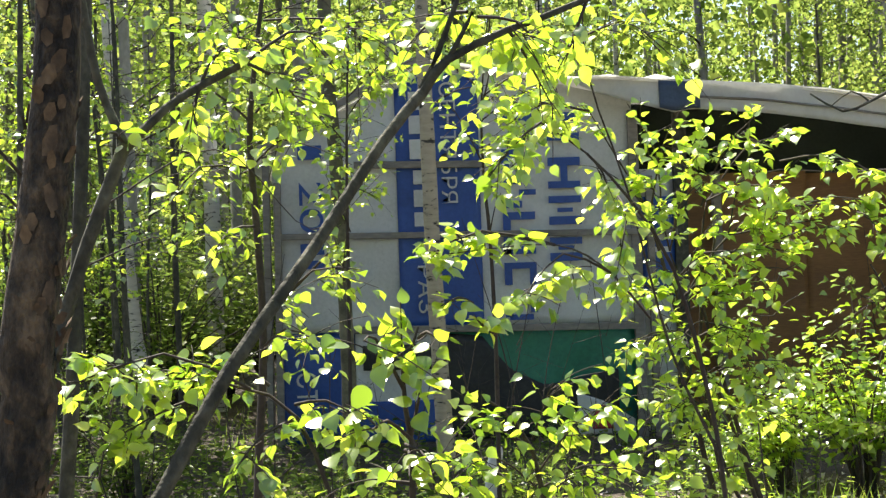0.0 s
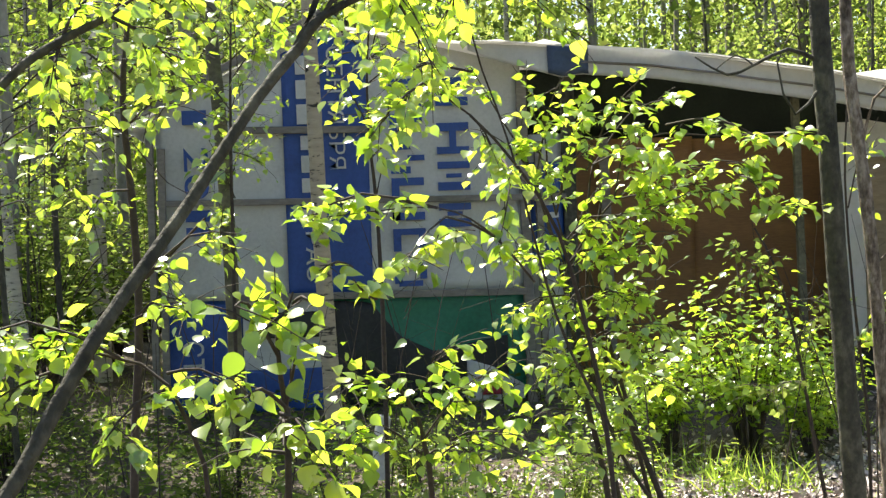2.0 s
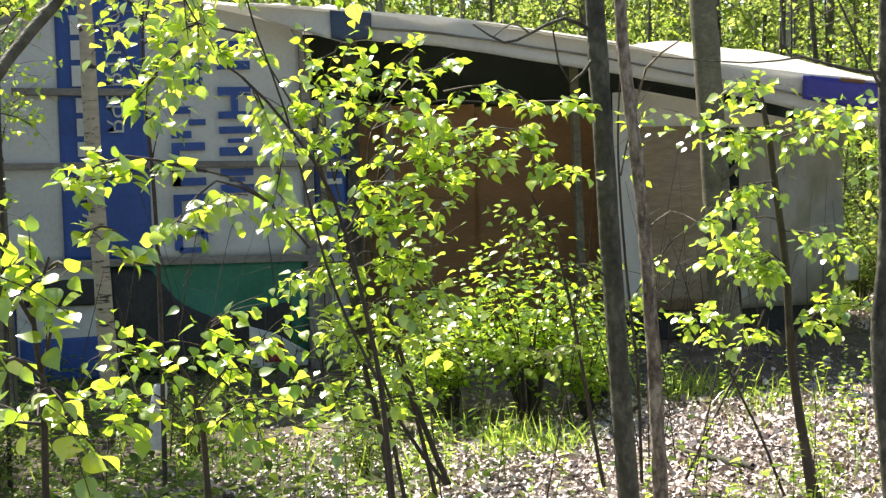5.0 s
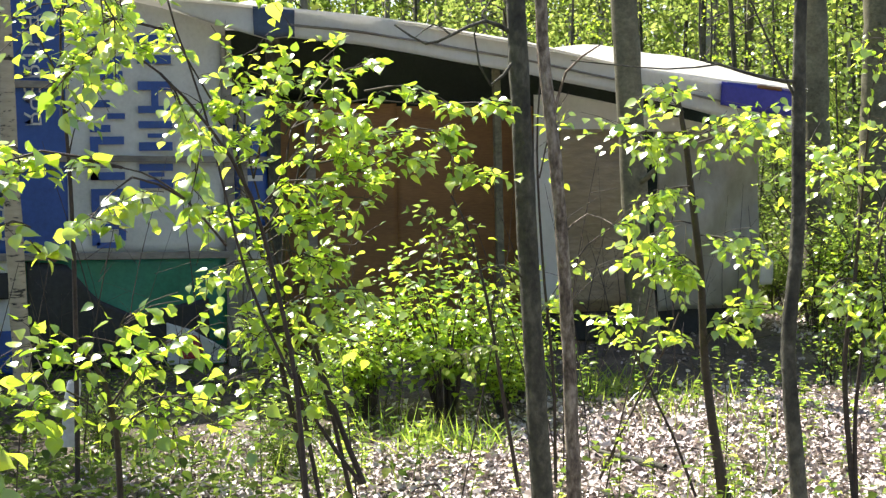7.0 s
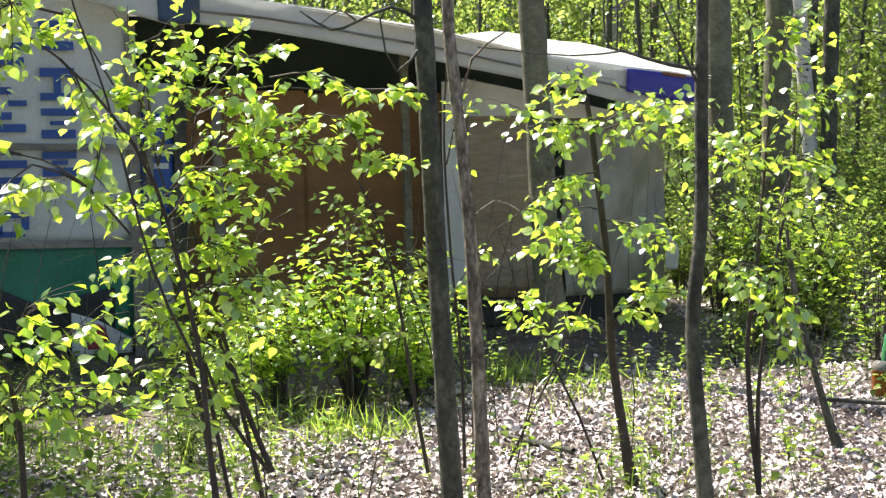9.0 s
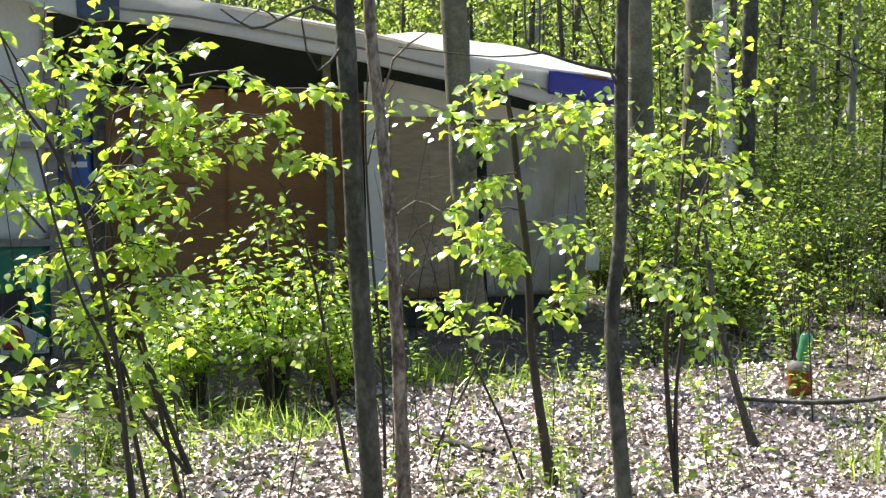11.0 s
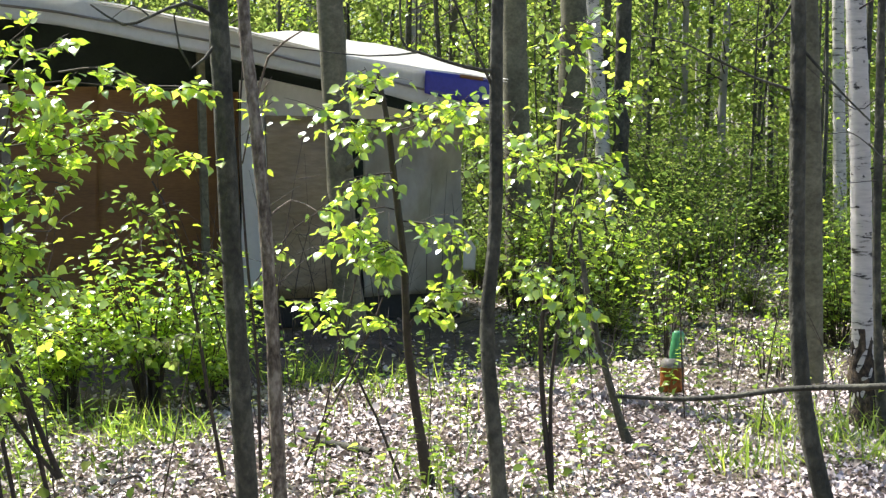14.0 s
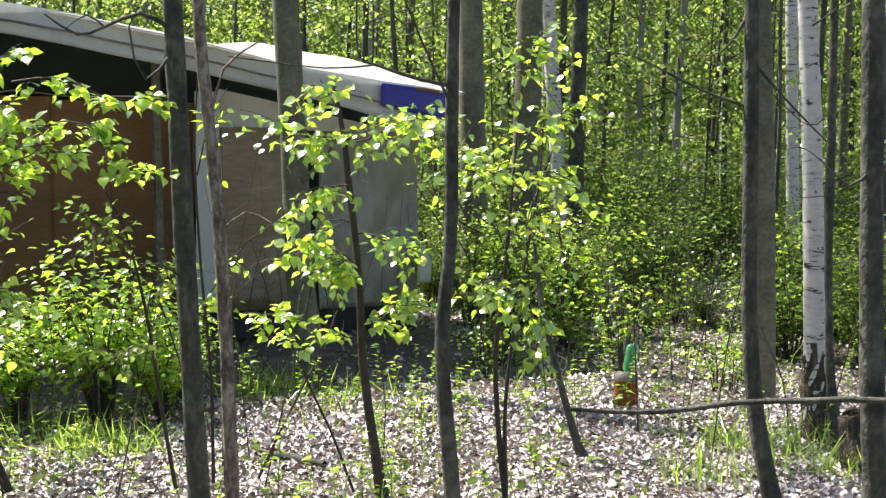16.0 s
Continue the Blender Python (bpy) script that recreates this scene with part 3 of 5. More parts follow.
sheet("skirt_board", 3.7, 5.62, 0.12, 0.36, 10.62, M_BLACK, shelter, "black board at the foot", 0.004)
sheet("back_wall", -1.3, 5.6, 0.05, 1.9, 13.9, M_SHADE, shelter, "back wall in the colour of the shade inside", 0.01)
stick("post", (5.58, 10.66, 0.05), (5.57, 10.66, 1.75), 0.05, 0.05, M_BARK, shelter)
sheet("torn_plastic", 5.60, 5.70, 0.52, lambda x: 0.86 - 1.6 * (x - 5.60), 10.50, M_TARP, shelter, "torn white scrap of plastic", 0.02, seed=12, nx=8, nz=10)

# ---------------------------------------------------------------- trees near the camera
old_tree = plant("old_tree", "old tree trunk with dark flaking bark", "tree",
      [[(-0.98, 2.19, 0.18, 0.0560), (-0.69, 2.3, 1.2, 0.0467), (-0.67, 2.3, 1.41, 0.0439), (-0.64, 2.31, 1.61, 0.0401), (-0.61, 2.32, 1.84, 0.0373), (-0.6, 2.32, 1.99, 0.0355), (-0.56, 2.33, 2.53, 0.0308)],
       [(-0.65, 2.31, 1.69, 0.0042), (-0.68, 2.3, 1.73, 0.0033), (-0.72, 2.29, 1.78, 0.0019)],
       [(-0.66, 2.31, 1.64, 0.0033), (-0.69, 2.3, 1.68, 0.0023), (-0.73, 2.29, 1.69, 0.0014)]],
      [], 1, M_FLAKY, sides=20, wobble=0.02)
rng = np.random.default_rng(71)
tp = smooth_path([(-0.98, 2.19, 0.18, 0.0560), (-0.69, 2.3, 1.2, 0.0467), (-0.64, 2.31, 1.61, 0.0401), (-0.60, 2.32, 1.99, 0.0355), (-0.56, 2.33, 2.53, 0.0308)], 0.01)
tp = tp[rng.integers(0, len(tp) - 1, 420)]
turn = rng.uniform(0, 2 * np.pi, 420)
out = np.stack([np.cos(turn), np.sin(turn), 0 * turn], 1)
fp = tp[:, :3] + out * (tp[:, 3:4] * rng.uniform(0.98, 1.06, (420, 1)))
fd = rng.standard_normal((420, 3)) * 0.25 + np.array([0.1, 0, 1.0]) + out * rng.uniform(-0.05, 0.30, (420, 1))
fx = np.cross(fd, out)
fx /= np.linalg.norm(fx, axis=1)[:, None]
fs = rng.uniform(0.010, 0.036, (420, 1, 1))
fv = fp[:, None] + fs * (SCRAP_V[None, :, 0:1] * 0.7 * fx[:, None] + SCRAP_V[None, :, 1:2] * fd[:, None] + SCRAP_V[None, :, 2:3] * 0.5 * out[:, None])
ff = (SCRAP_F[None] + (np.arange(420) * len(SCRAP_V))[:, None, None]).reshape(-1, 3)
tagged(raw("loose_bark", fv.reshape(-1, 3), ff, M_FLAKE, old_tree, "loose brown bark flakes"), kind="stuff")
plant("thin_tree", "slim dark grey tree trunk", "tree",
      [[(-0.92, 3.07, 0.06, 0.0187), (-0.82, 3.09, 1.06, 0.0168), (-0.79, 3.1, 1.44, 0.0156), (-0.76, 3.11, 1.88, 0.0143), (-0.73, 3.12, 2.48, 0.0124)]],
      [], 2, M_BARK)
plant("forked_sapling", "dark forked sapling with a few leaves", "tree",
      [[(-0.86, 2.45, 0.1, 0.0152), (-0.7, 2.5, 1.3, 0.0126), (-0.68, 2.51, 1.4, 0.0126), (-0.62, 2.52, 1.59, 0.0121), (-0.55, 2.54, 1.77, 0.0121)],
       [(-0.55, 2.54, 1.77, 0.0086), (-0.58, 2.54, 1.84, 0.0081), (-0.6, 2.53, 1.92, 0.0076), (-0.62, 2.53, 2.08, 0.0061)],
       [(-0.55, 2.54, 1.76, 0.0091), (-0.48, 2.55, 1.83, 0.0086), (-0.42, 2.57, 1.87, 0.0081), (-0.34, 2.58, 1.91, 0.0066)]],
      [((-0.42, 2.57, 1.87), (-0.45, 2.56, 1.79), 10, 0.05), ((-0.34, 2.58, 1.91), (-0.22, 2.69, 1.97), 16, 0.05), ((-0.34, 2.58, 1.91), (-0.25, 2.69, 1.84), 14, 0.05),
       ((-0.55, 2.54, 1.77), (-0.56, 2.44, 1.78), 3, 0.02), ((-0.42, 2.57, 1.87), (-0.37, 2.57, 1.94), 10, 0.05)], 3, M_BARK, leaf_size=0.042)
plant("leaning_tree", "thin dark leaning tree with forked top", "tree",
      [[(-1.06, 2.27, 0.09, 0.0194), (-0.63, 2.42, 0.94, 0.0160), (-0.5, 2.5, 1.16, 0.0149), (-0.39, 2.57, 1.36, 0.0137), (-0.23, 2.69, 1.59, 0.0121), (-0.11, 2.75, 1.77, 0.0112), (-0.03, 2.8, 1.87, 0.0114), (0.02, 2.8, 1.93, 0.0087), (0.14, 2.85, 1.99, 0.0072), (0.3, 2.88, 2.05, 0.0062), (0.55, 2.95, 2.18, 0.0041)],
       [(-0.04, 2.8, 1.86, 0.0076), (0, 2.8, 1.94, 0.0065), (0.04, 2.8, 2.04, 0.0054), (0.1, 2.8, 2.2, 0.0033)],
       [(0.02, 2.8, 1.93, 0.0054), (0.05, 2.8, 1.98, 0.0049), (0.07, 2.8, 2.02, 0.0038)]],
      [((0.08, 2.8, 2.01), (0.21, 2.89, 1.95), 18, 0.07), ((0.06, 2.8, 2.02), (-0.06, 2.9, 1.97), 10, 0.06), ((0.14, 2.85, 1.99), (0.23, 2.89, 1.83), 12, 0.06),
       ((0.3, 2.88, 2.05), (0.25, 2.89, 1.92), 8, 0.05)], 4, M_BARK, leaf_size=0.045)
plant("dark_sapling", "thin dark sapling with bright leaves", "tree",
      [[(-0.56, 3.96, 0.24, 0.0124), (-0.53, 3.97, 0.89, 0.0117), (-0.5, 3.97, 1.32, 0.0109), (-0.51, 3.97, 1.66, 0.0101), (-0.52, 3.97, 1.86, 0.0086), (-0.5, 3.97, 2.06, 0.0070), (-0.44, 3.98, 2.48, 0.0047)],
       [(-0.5, 3.97, 1.38, 0.0054), (-0.43, 3.98, 1.44, 0.0047), (-0.31, 3.89, 1.55, 0.0030)]],
      [((-0.52, 3.97, 1.79), (-0.34, 3.68, 1.87), 26, 0.09), ((-0.52, 3.97, 1.79), (-0.7, 3.73, 1.69), 26, 0.10), ((-0.5, 3.97, 1.94), (-0.32, 3.79, 2.01), 24, 0.10),
       ((-0.51, 3.97, 1.91), (-0.65, 3.74, 1.96), 22, 0.10), ((-0.5, 3.97, 1.38), (-0.21, 3.69, 1.51), 26, 0.08), ((-0.51, 3.97, 1.29), (-0.34, 3.78, 1.33), 22, 0.10),
       ((-0.51, 3.97, 1.63), (-0.61, 3.75, 1.53), 16, 0.09), ((-0.5, 3.97, 2.06), (-0.56, 3.86, 2.19), 30, 0.14), ((-0.47, 3.97, 2.19), (-0.2, 3.89, 2.14), 34, 0.14)], 5, M_TWIG, leaf_size=0.048)
plant("low_birch", "low birch sapling with broad hanging leaves", "tree",
      [[(-0.29, 2.89, 0.38, 0.0068), (-0.23, 2.89, 0.94, 0.0056), (-0.27, 2.89, 1.17, 0.0045), (-0.36, 2.93, 1.28, 0.0034), (-0.55, 2.85, 1.33, 0.0028), (-0.72, 2.71, 1.34, 0.0016)]],
      [((-0.39, 2.87, 1.3), (-0.74, 2.7, 1.32), 46, 0.05), ((-0.44, 2.87, 1.3), (-0.63, 2.73, 1.23), 22, 0.05), ((-0.31, 2.93, 1.23), (-0.41, 2.77, 1.16), 16, 0.05),
       ((-0.36, 2.93, 1.3), (-0.52, 2.85, 1.36), 24, 0.05), ((-0.31, 2.93, 1.26), (-0.17, 2.89, 1.23), 24, 0.05), ((-0.55, 2.85, 1.33), (-0.69, 2.82, 1.36), 16, 0.04)], 6, M_TWIG, leaf_size=0.046)
plant("broadleaf_sapling", "young sapling with large soft green leaves", "tree",
      [[(-0.10, 2.6, 0.10, 0.0068), (-0.07, 2.60, 1.11, 0.0061), (-0.07, 2.60, 1.23, 0.0051), (-0.08, 2.60, 1.33, 0.0040), (-0.05, 2.60, 1.43, 0.0020)]],
      [((-0.08, 2.60, 1.32), (-0.08, 2.60, 1.42), 4, 0.08), ((-0.08, 2.60, 1.32), (-0.10, 2.52, 1.38), 4, 0.08), ((-0.07, 2.60, 1.23), (-0.13, 2.44, 1.27), 4, 0.08), ((-0.07, 2.60, 1.23), (-0.05, 2.60, 1.35), 4, 0.10), ((-0.05, 2.60, 1.41), (-0.01, 2.52, 1.41), 3, 0.08), ((-0.08, 2.60, 1.21), (-0.07, 2.44, 1.19), 4, 0.10), ((-0.07, 2.60, 1.15), (-0.14, 2.60, 1.16), 4, 0.08), ((-0.08, 2.60, 1.22), (-0.03, 2.52, 1.19), 4, 0.10), ((-0.08, 2.60, 1.32), (-0.14, 2.44, 1.42), 3, 0.08), ((-0.06, 2.60, 1.14), (0.02, 2.60, 1.20), 3, 0.10)], 7, M_TWIG, leaf_size=0.056, leaf=M_SHRUB)
plant("birch_sapling", "birch sapling with a row of hanging leaves", "tree",
      [[(0.83, 4.12, -0.02, 0.0089), (0.78, 4.13, 0.81, 0.0072), (0.74, 4.14, 1.12, 0.0067), (0.64, 4.05, 1.47, 0.0054), (0.52, 3.97, 1.66, 0.0042), (0.38, 3.78, 1.79, 0.0030), (0.25, 3.59, 1.86, 0.0019)],
       [(0.57, 4.06, 1.34, 0.0038), (0.43, 3.78, 1.48, 0.0030), (0.26, 3.39, 1.56, 0.0018), (0.01, 3.2, 1.55, 0.0012)],
       [(0.76, 4.13, 0.95, 0.0050), (0.64, 4.15, 1.24, 0.0044), (0.53, 4.17, 1.71, 0.0033), (0.43, 4.18, 2.04, 0.0028), (0.42, 4.18, 2.35, 0.0022)]],
      [((0.26, 3.39, 1.56), (-0.03, 3.2, 1.55), 34, 0.045), ((0.43, 3.78, 1.48), (0.19, 3.39, 1.45), 22, 0.05), ((0.48, 3.97, 1.68), (0.44, 3.77, 1.45), 22, 0.045),
       ((0.38, 3.78, 1.79), (0.45, 3.77, 1.66), 10, 0.05), ((0.25, 3.59, 1.86), (0.11, 3.5, 1.72), 24, 0.07), ((0.39, 3.78, 1.9), (0.12, 3.6, 1.93), 40, 0.10),
       ((0.06, 3.2, 1.44), (-0.01, 3.1, 1.44), 4, 0.02), ((0.11, 3.2, 1.37), (0.06, 3.1, 1.42), 4, 0.03), ((0.42, 4.18, 2.09), (0.19, 3.9, 2.12), 30, 0.12), ((0.43, 4.18, 2.15), (0.59, 4.06, 2.13), 20, 0.12)], 8, M_TWIG)
plant("bright_sapling", "many-stemmed sapling covered in sunlit leaves", "tree",
      [[(1.06, 5.45, -0.02, 0.0140), (1.00, 5.45, 0.51, 0.0120), (0.93, 5.45, 0.84, 0.0100), (0.87, 5.45, 1.24, 0.0080), (0.77, 5.45, 1.64, 0.0060), (0.70, 5.45, 1.79, 0.0040)],
       [(1.26, 5.45, -0.02, 0.0110), (1.14, 5.45, 0.56, 0.0092), (1.05, 5.45, 0.87, 0.0075), (0.95, 5.45, 1.13, 0.0057), (0.85, 5.45, 1.49, 0.0040)],
       [(1.13, 5.45, -0.02, 0.0100), (1.02, 5.45, 0.62, 0.0085), (0.97, 5.45, 0.92, 0.0070), (0.95, 5.45, 1.17, 0.0055), (1.02, 5.45, 1.55, 0.0040)],
       [(0.95, 5.45, 1.17, 0.0050), (0.99, 5.45, 1.68, 0.0043), (1.12, 5.45, 1.75, 0.0036), (1.27, 5.45, 1.79, 0.0029), (1.51, 5.45, 1.77, 0.0022), (1.78, 5.45, 1.77, 0.0015)],
       [(0.88, 5.45, 1.30, 0.0050), (1.07, 5.45, 1.55, 0.0041), (1.33, 5.45, 1.65, 0.0033), (1.55, 5.45, 1.63, 0.0024), (1.75, 5.45, 1.46, 0.0015)]],
      [((0.69, 5.40, 1.79), (0.53, 5.30, 2.05), 16, 0.08),
       ((0.77, 5.40, 1.64), (0.82, 5.10, 1.97), 16, 0.08),
       ((0.85, 5.40, 1.56), (0.95, 5.20, 1.95), 23, 0.08),
       ((0.96, 5.40, 1.66), (1.09, 5.05, 1.96), 24, 0.09),
       ((1.04, 5.40, 1.76), (1.25, 5.30, 1.91), 16, 0.08),
       ((0.98, 5.40, 1.68), (1.19, 5.10, 1.71), 24, 0.08),
       ((1.06, 5.40, 1.55), (1.31, 5.20, 1.68), 24, 0.08),
       ((1.26, 5.40, 1.82), (1.51, 5.05, 1.75), 24, 0.05),
       ((1.32, 5.40, 1.65), (1.55, 5.30, 1.66), 24, 0.06),
       ((1.50, 5.40, 1.77), (1.75, 5.10, 1.76), 18, 0.05),
       ((1.54, 5.40, 1.62), (1.56, 5.20, 1.53), 12, 0.05),
       ((1.62, 5.40, 1.45), (1.67, 5.05, 1.51), 16, 0.05),
       ((0.84, 5.40, 1.50), (0.76, 5.30, 1.76), 16, 0.08),
       ((0.86, 5.40, 1.39), (1.08, 5.10, 1.49), 24, 0.08),
       ((1.14, 5.40, 1.46), (1.21, 5.20, 1.52), 10, 0.05),
       ((0.87, 5.40, 1.29), (0.59, 5.05, 1.37), 23, 0.08),
       ((0.88, 5.40, 1.26), (1.16, 5.30, 1.34), 18, 0.08),
       ((0.90, 5.40, 1.20), (0.63, 5.10, 1.17), 24, 0.08),
       ((0.94, 5.40, 1.18), (1.09, 5.20, 1.20), 24, 0.08),
       ((0.93, 5.40, 1.01), (1.18, 5.05, 1.11), 24, 0.09),
       ((0.93, 5.40, 0.93), (0.73, 5.30, 1.01), 21, 0.08),
       ((0.95, 5.40, 0.84), (1.10, 5.10, 1.01), 18, 0.09),
       ((0.94, 5.40, 0.76), (0.69, 5.20, 0.78), 16, 0.08),
       ((0.98, 5.40, 0.67), (1.08, 5.05, 0.72), 9, 0.06),
       ((0.77, 5.40, 1.64), (0.59, 5.25, 1.80), 14, 0.10), ((0.84, 5.40, 1.50), (0.93, 5.10, 1.75), 17, 0.10), ((0.81, 5.40, 1.58), (0.69, 5.35, 2.05), 14, 0.10), ((0.87, 5.40, 1.29), (1.02, 5.25, 1.37), 16, 0.10), ((0.88, 5.40, 1.24), (0.72, 5.10, 1.48), 13, 0.10), ((0.94, 5.40, 1.14), (0.79, 5.35, 1.27), 14, 0.10), ((0.93, 5.40, 1.01), (1.06, 5.25, 1.10), 17, 0.11), ((0.95, 5.40, 0.88), (0.78, 5.10, 0.93), 14, 0.10), ((1.03, 5.40, 0.88), (1.24, 5.35, 0.87), 13, 0.10), ((0.93, 5.40, 0.84), (1.05, 5.25, 0.81), 12, 0.10), ((1.06, 5.40, 1.55), (1.13, 5.10, 1.78), 14, 0.09), ((0.93, 5.40, 1.05), (0.71, 5.35, 0.86), 13, 0.10), ((0.98, 5.40, 1.68), (0.84, 5.25, 1.84), 12, 0.10), ((0.99, 5.40, 0.52), (0.85, 5.10, 0.65), 9, 0.08), ((0.87, 5.40, 1.35), (1.01, 5.35, 1.63), 14, 0.10), ((1.06, 5.40, 1.55), (1.37, 5.25, 1.60), 17, 0.08), ((1.14, 5.40, 1.48), (1.45, 5.10, 1.57), 14, 0.07), ((1.10, 5.40, 1.63), (1.28, 5.35, 1.56), 16, 0.08), ((0.87, 5.40, 1.31), (1.28, 5.25, 1.48), 13, 0.07), ((1.09, 5.40, 1.34), (1.22, 5.10, 1.42), 10, 0.08), ((0.94, 5.40, 1.18), (1.21, 5.35, 1.25), 13, 0.09)], 9, M_TWIG, leaf_size=0.060, flat=0.76)
plant("understory_sapling", "low leafy sapling in front of the shelter", "tree",
      [[(0.3, 4.59, 0.08, 0.0125), (0.29, 4.59, 0.75, 0.0089), (0.22, 4.59, 0.97, 0.0063), (0.1, 4.5, 1.09, 0.0035)]],
      [((0.26, 4.59, 0.89), (0.04, 4.4, 1.05), 25, 0.11), ((0.27, 4.59, 0.82), (0.47, 4.37, 1.06), 25, 0.11), ((0.26, 4.59, 0.93), (0.32, 4.39, 1.13), 20, 0.11),
       ((0.29, 4.59, 0.78), (0.53, 4.37, 0.87), 22, 0.13), ((0.27, 4.59, 0.78), (0, 4.4, 0.84), 20, 0.12), ((0.29, 4.59, 0.75), (0.64, 4.35, 0.75), 16, 0.12)], 10, M_TWIG, leaf_size=0.062, leaf=M_SHRUB)
plant("slender_sapling", "slender dark sapling with leafy top before the banners", "tree",
      [[(0.21, 6.50, 0.00, 0.0120), (0.22, 6.50, 0.98, 0.0102), (0.21, 6.50, 1.54, 0.0084), (0.19, 6.50, 1.84, 0.0066), (0.19, 6.50, 2.17, 0.0048), (0.23, 6.50, 2.55, 0.0030)]],
      [((0.20, 6.50, 1.77), (0.49, 6.40, 2.04), 20, 0.09), ((0.19, 6.50, 1.89), (0.04, 6.28, 2.16), 14, 0.09), ((0.19, 6.50, 2.09), (0.45, 6.16, 2.20), 20, 0.09), ((0.19, 6.50, 2.15), (0.25, 6.40, 2.43), 18, 0.10), ((0.20, 6.50, 1.97), (0.58, 6.28, 2.04), 20, 0.09), ((0.19, 6.50, 2.22), (-0.05, 6.16, 2.34), 14, 0.10), ((0.20, 6.50, 1.54), (0.26, 6.40, 1.76), 6, 0.06), ((0.20, 6.50, 2.20), (0.61, 6.28, 2.33), 20, 0.10), ((0.22, 6.50, 2.40), (0.48, 6.16, 2.49), 18, 0.12)], 24, M_TWIG, leaf_size=0.066)
plant("slender_sapling", "slender dark sapling with small leaves beside a grey birch", "tree",
      [[(-0.51, 7.40, 0.00, 0.0120), (-0.49, 7.40, 1.32, 0.0097), (-0.48, 7.40, 1.90, 0.0075), (-0.46, 7.40, 2.41, 0.0053), (-0.43, 7.40, 2.87, 0.0030)]],
      [((-0.47, 7.40, 2.04), (-0.64, 7.30, 2.24), 14, 0.10), ((-0.47, 7.40, 2.19), (-0.19, 7.18, 2.41), 18, 0.10), ((-0.46, 7.40, 2.41), (-0.65, 7.06, 2.55), 16, 0.12), ((-0.45, 7.40, 2.59), (-0.19, 7.30, 2.69), 16, 0.12), ((-0.47, 7.40, 1.84), (-0.31, 7.18, 1.77), 10, 0.08), ((-0.46, 7.40, 2.30), (0.00, 7.06, 2.50), 20, 0.10), ((-0.47, 7.40, 1.61), (-0.58, 7.30, 1.90), 10, 0.10)], 25, M_TWIG, leaf_size=0.066)
# straight trunks between the camera and the shelter
plant("grey_tree", "straight young tree with smooth dark grey bark", "tree",
      [[(1.96, 5.36, -0.04, 0.0501), (1.94, 5.36, 0.24, 0.0436), (1.91, 5.37, 0.82, 0.0403), (1.88, 5.38, 1.46, 0.0392), (1.85, 5.39, 2.17, 0.0370), (1.79, 5.41, 3.64, 0.0283)],
       [(1.84, 5.4, 2.04, 0.0098), (1.71, 5.33, 2.08, 0.0075), (1.56, 5.27, 2.02, 0.0063), (1.47, 5.3, 1.99, 0.0053), (1.36, 5.33, 2.06, 0.0032)],
       [(1.56, 5.27, 2.02, 0.0042), (1.5, 5.29, 2.06, 0.0032), (1.43, 5.31, 2.01, 0.0021)],
       [(1.86, 5.39, 1.96, 0.0076), (1.73, 5.33, 1.84, 0.0053), (1.67, 5.34, 2.03, 0.0032), (1.76, 5.32, 2.2, 0.0021)],
       [(1.89, 5.38, 1.09, 0.0054), (1.77, 5.31, 1.16, 0.0032), (1.66, 5.24, 1.15, 0.0021)]],
      [], 11, M_BARK, group="straight trunks", sides=14)
plant("young_birch", "thin young birch with peeling bark", "tree",
      [[(2.14, 5.5, -0.04, 0.0383), (2.13, 5.51, 0.19, 0.0305), (2.11, 5.52, 0.8, 0.0282), (2.07, 5.53, 1.45, 0.0259), (2.02, 5.55, 1.97, 0.0248), (2.01, 5.55, 2.19, 0.0237), (1.98, 5.56, 3.49, 0.0169)],
       [(2.05, 5.54, 1.68, 0.0068), (2.1, 5.52, 1.9, 0.0056), (2.19, 5.38, 2, 0.0033)],
       [(2.08, 5.53, 1.25, 0.0056), (2.18, 5.49, 1.34, 0.0034), (2.24, 5.36, 1.3, 0.0022)]],
      [], 12, M_PEEL, sides=12, wobble=0.06)
plant("grey_tree", "slim dark tree with a slight bend", "tree",
      [[(2.84, 4.95, -0.01, 0.0370), (2.83, 4.96, 0.27, 0.0327), (2.79, 4.98, 0.83, 0.0283), (2.82, 4.97, 1.26, 0.0261), (2.82, 4.97, 1.73, 0.0261), (2.82, 4.96, 2.14, 0.0240), (2.84, 4.95, 3.37, 0.0174)],
       [(2.81, 4.97, 1.84, 0.0087), (2.67, 4.93, 1.85, 0.0075), (2.47, 4.92, 1.9, 0.0053), (2.41, 4.95, 1.95, 0.0042), (2.41, 4.95, 2.26, 0.0032)],
       [(2.47, 4.92, 1.9, 0.0042), (2.26, 4.91, 1.88, 0.0031), (1.91, 4.95, 1.91, 0.0020)],
       [(2.8, 4.97, 1.79, 0.0065), (2.67, 4.93, 1.99, 0.0043), (2.54, 4.89, 2.21, 0.0032)]],
      [], 13, M_BARK, group="straight trunks", sides=14)
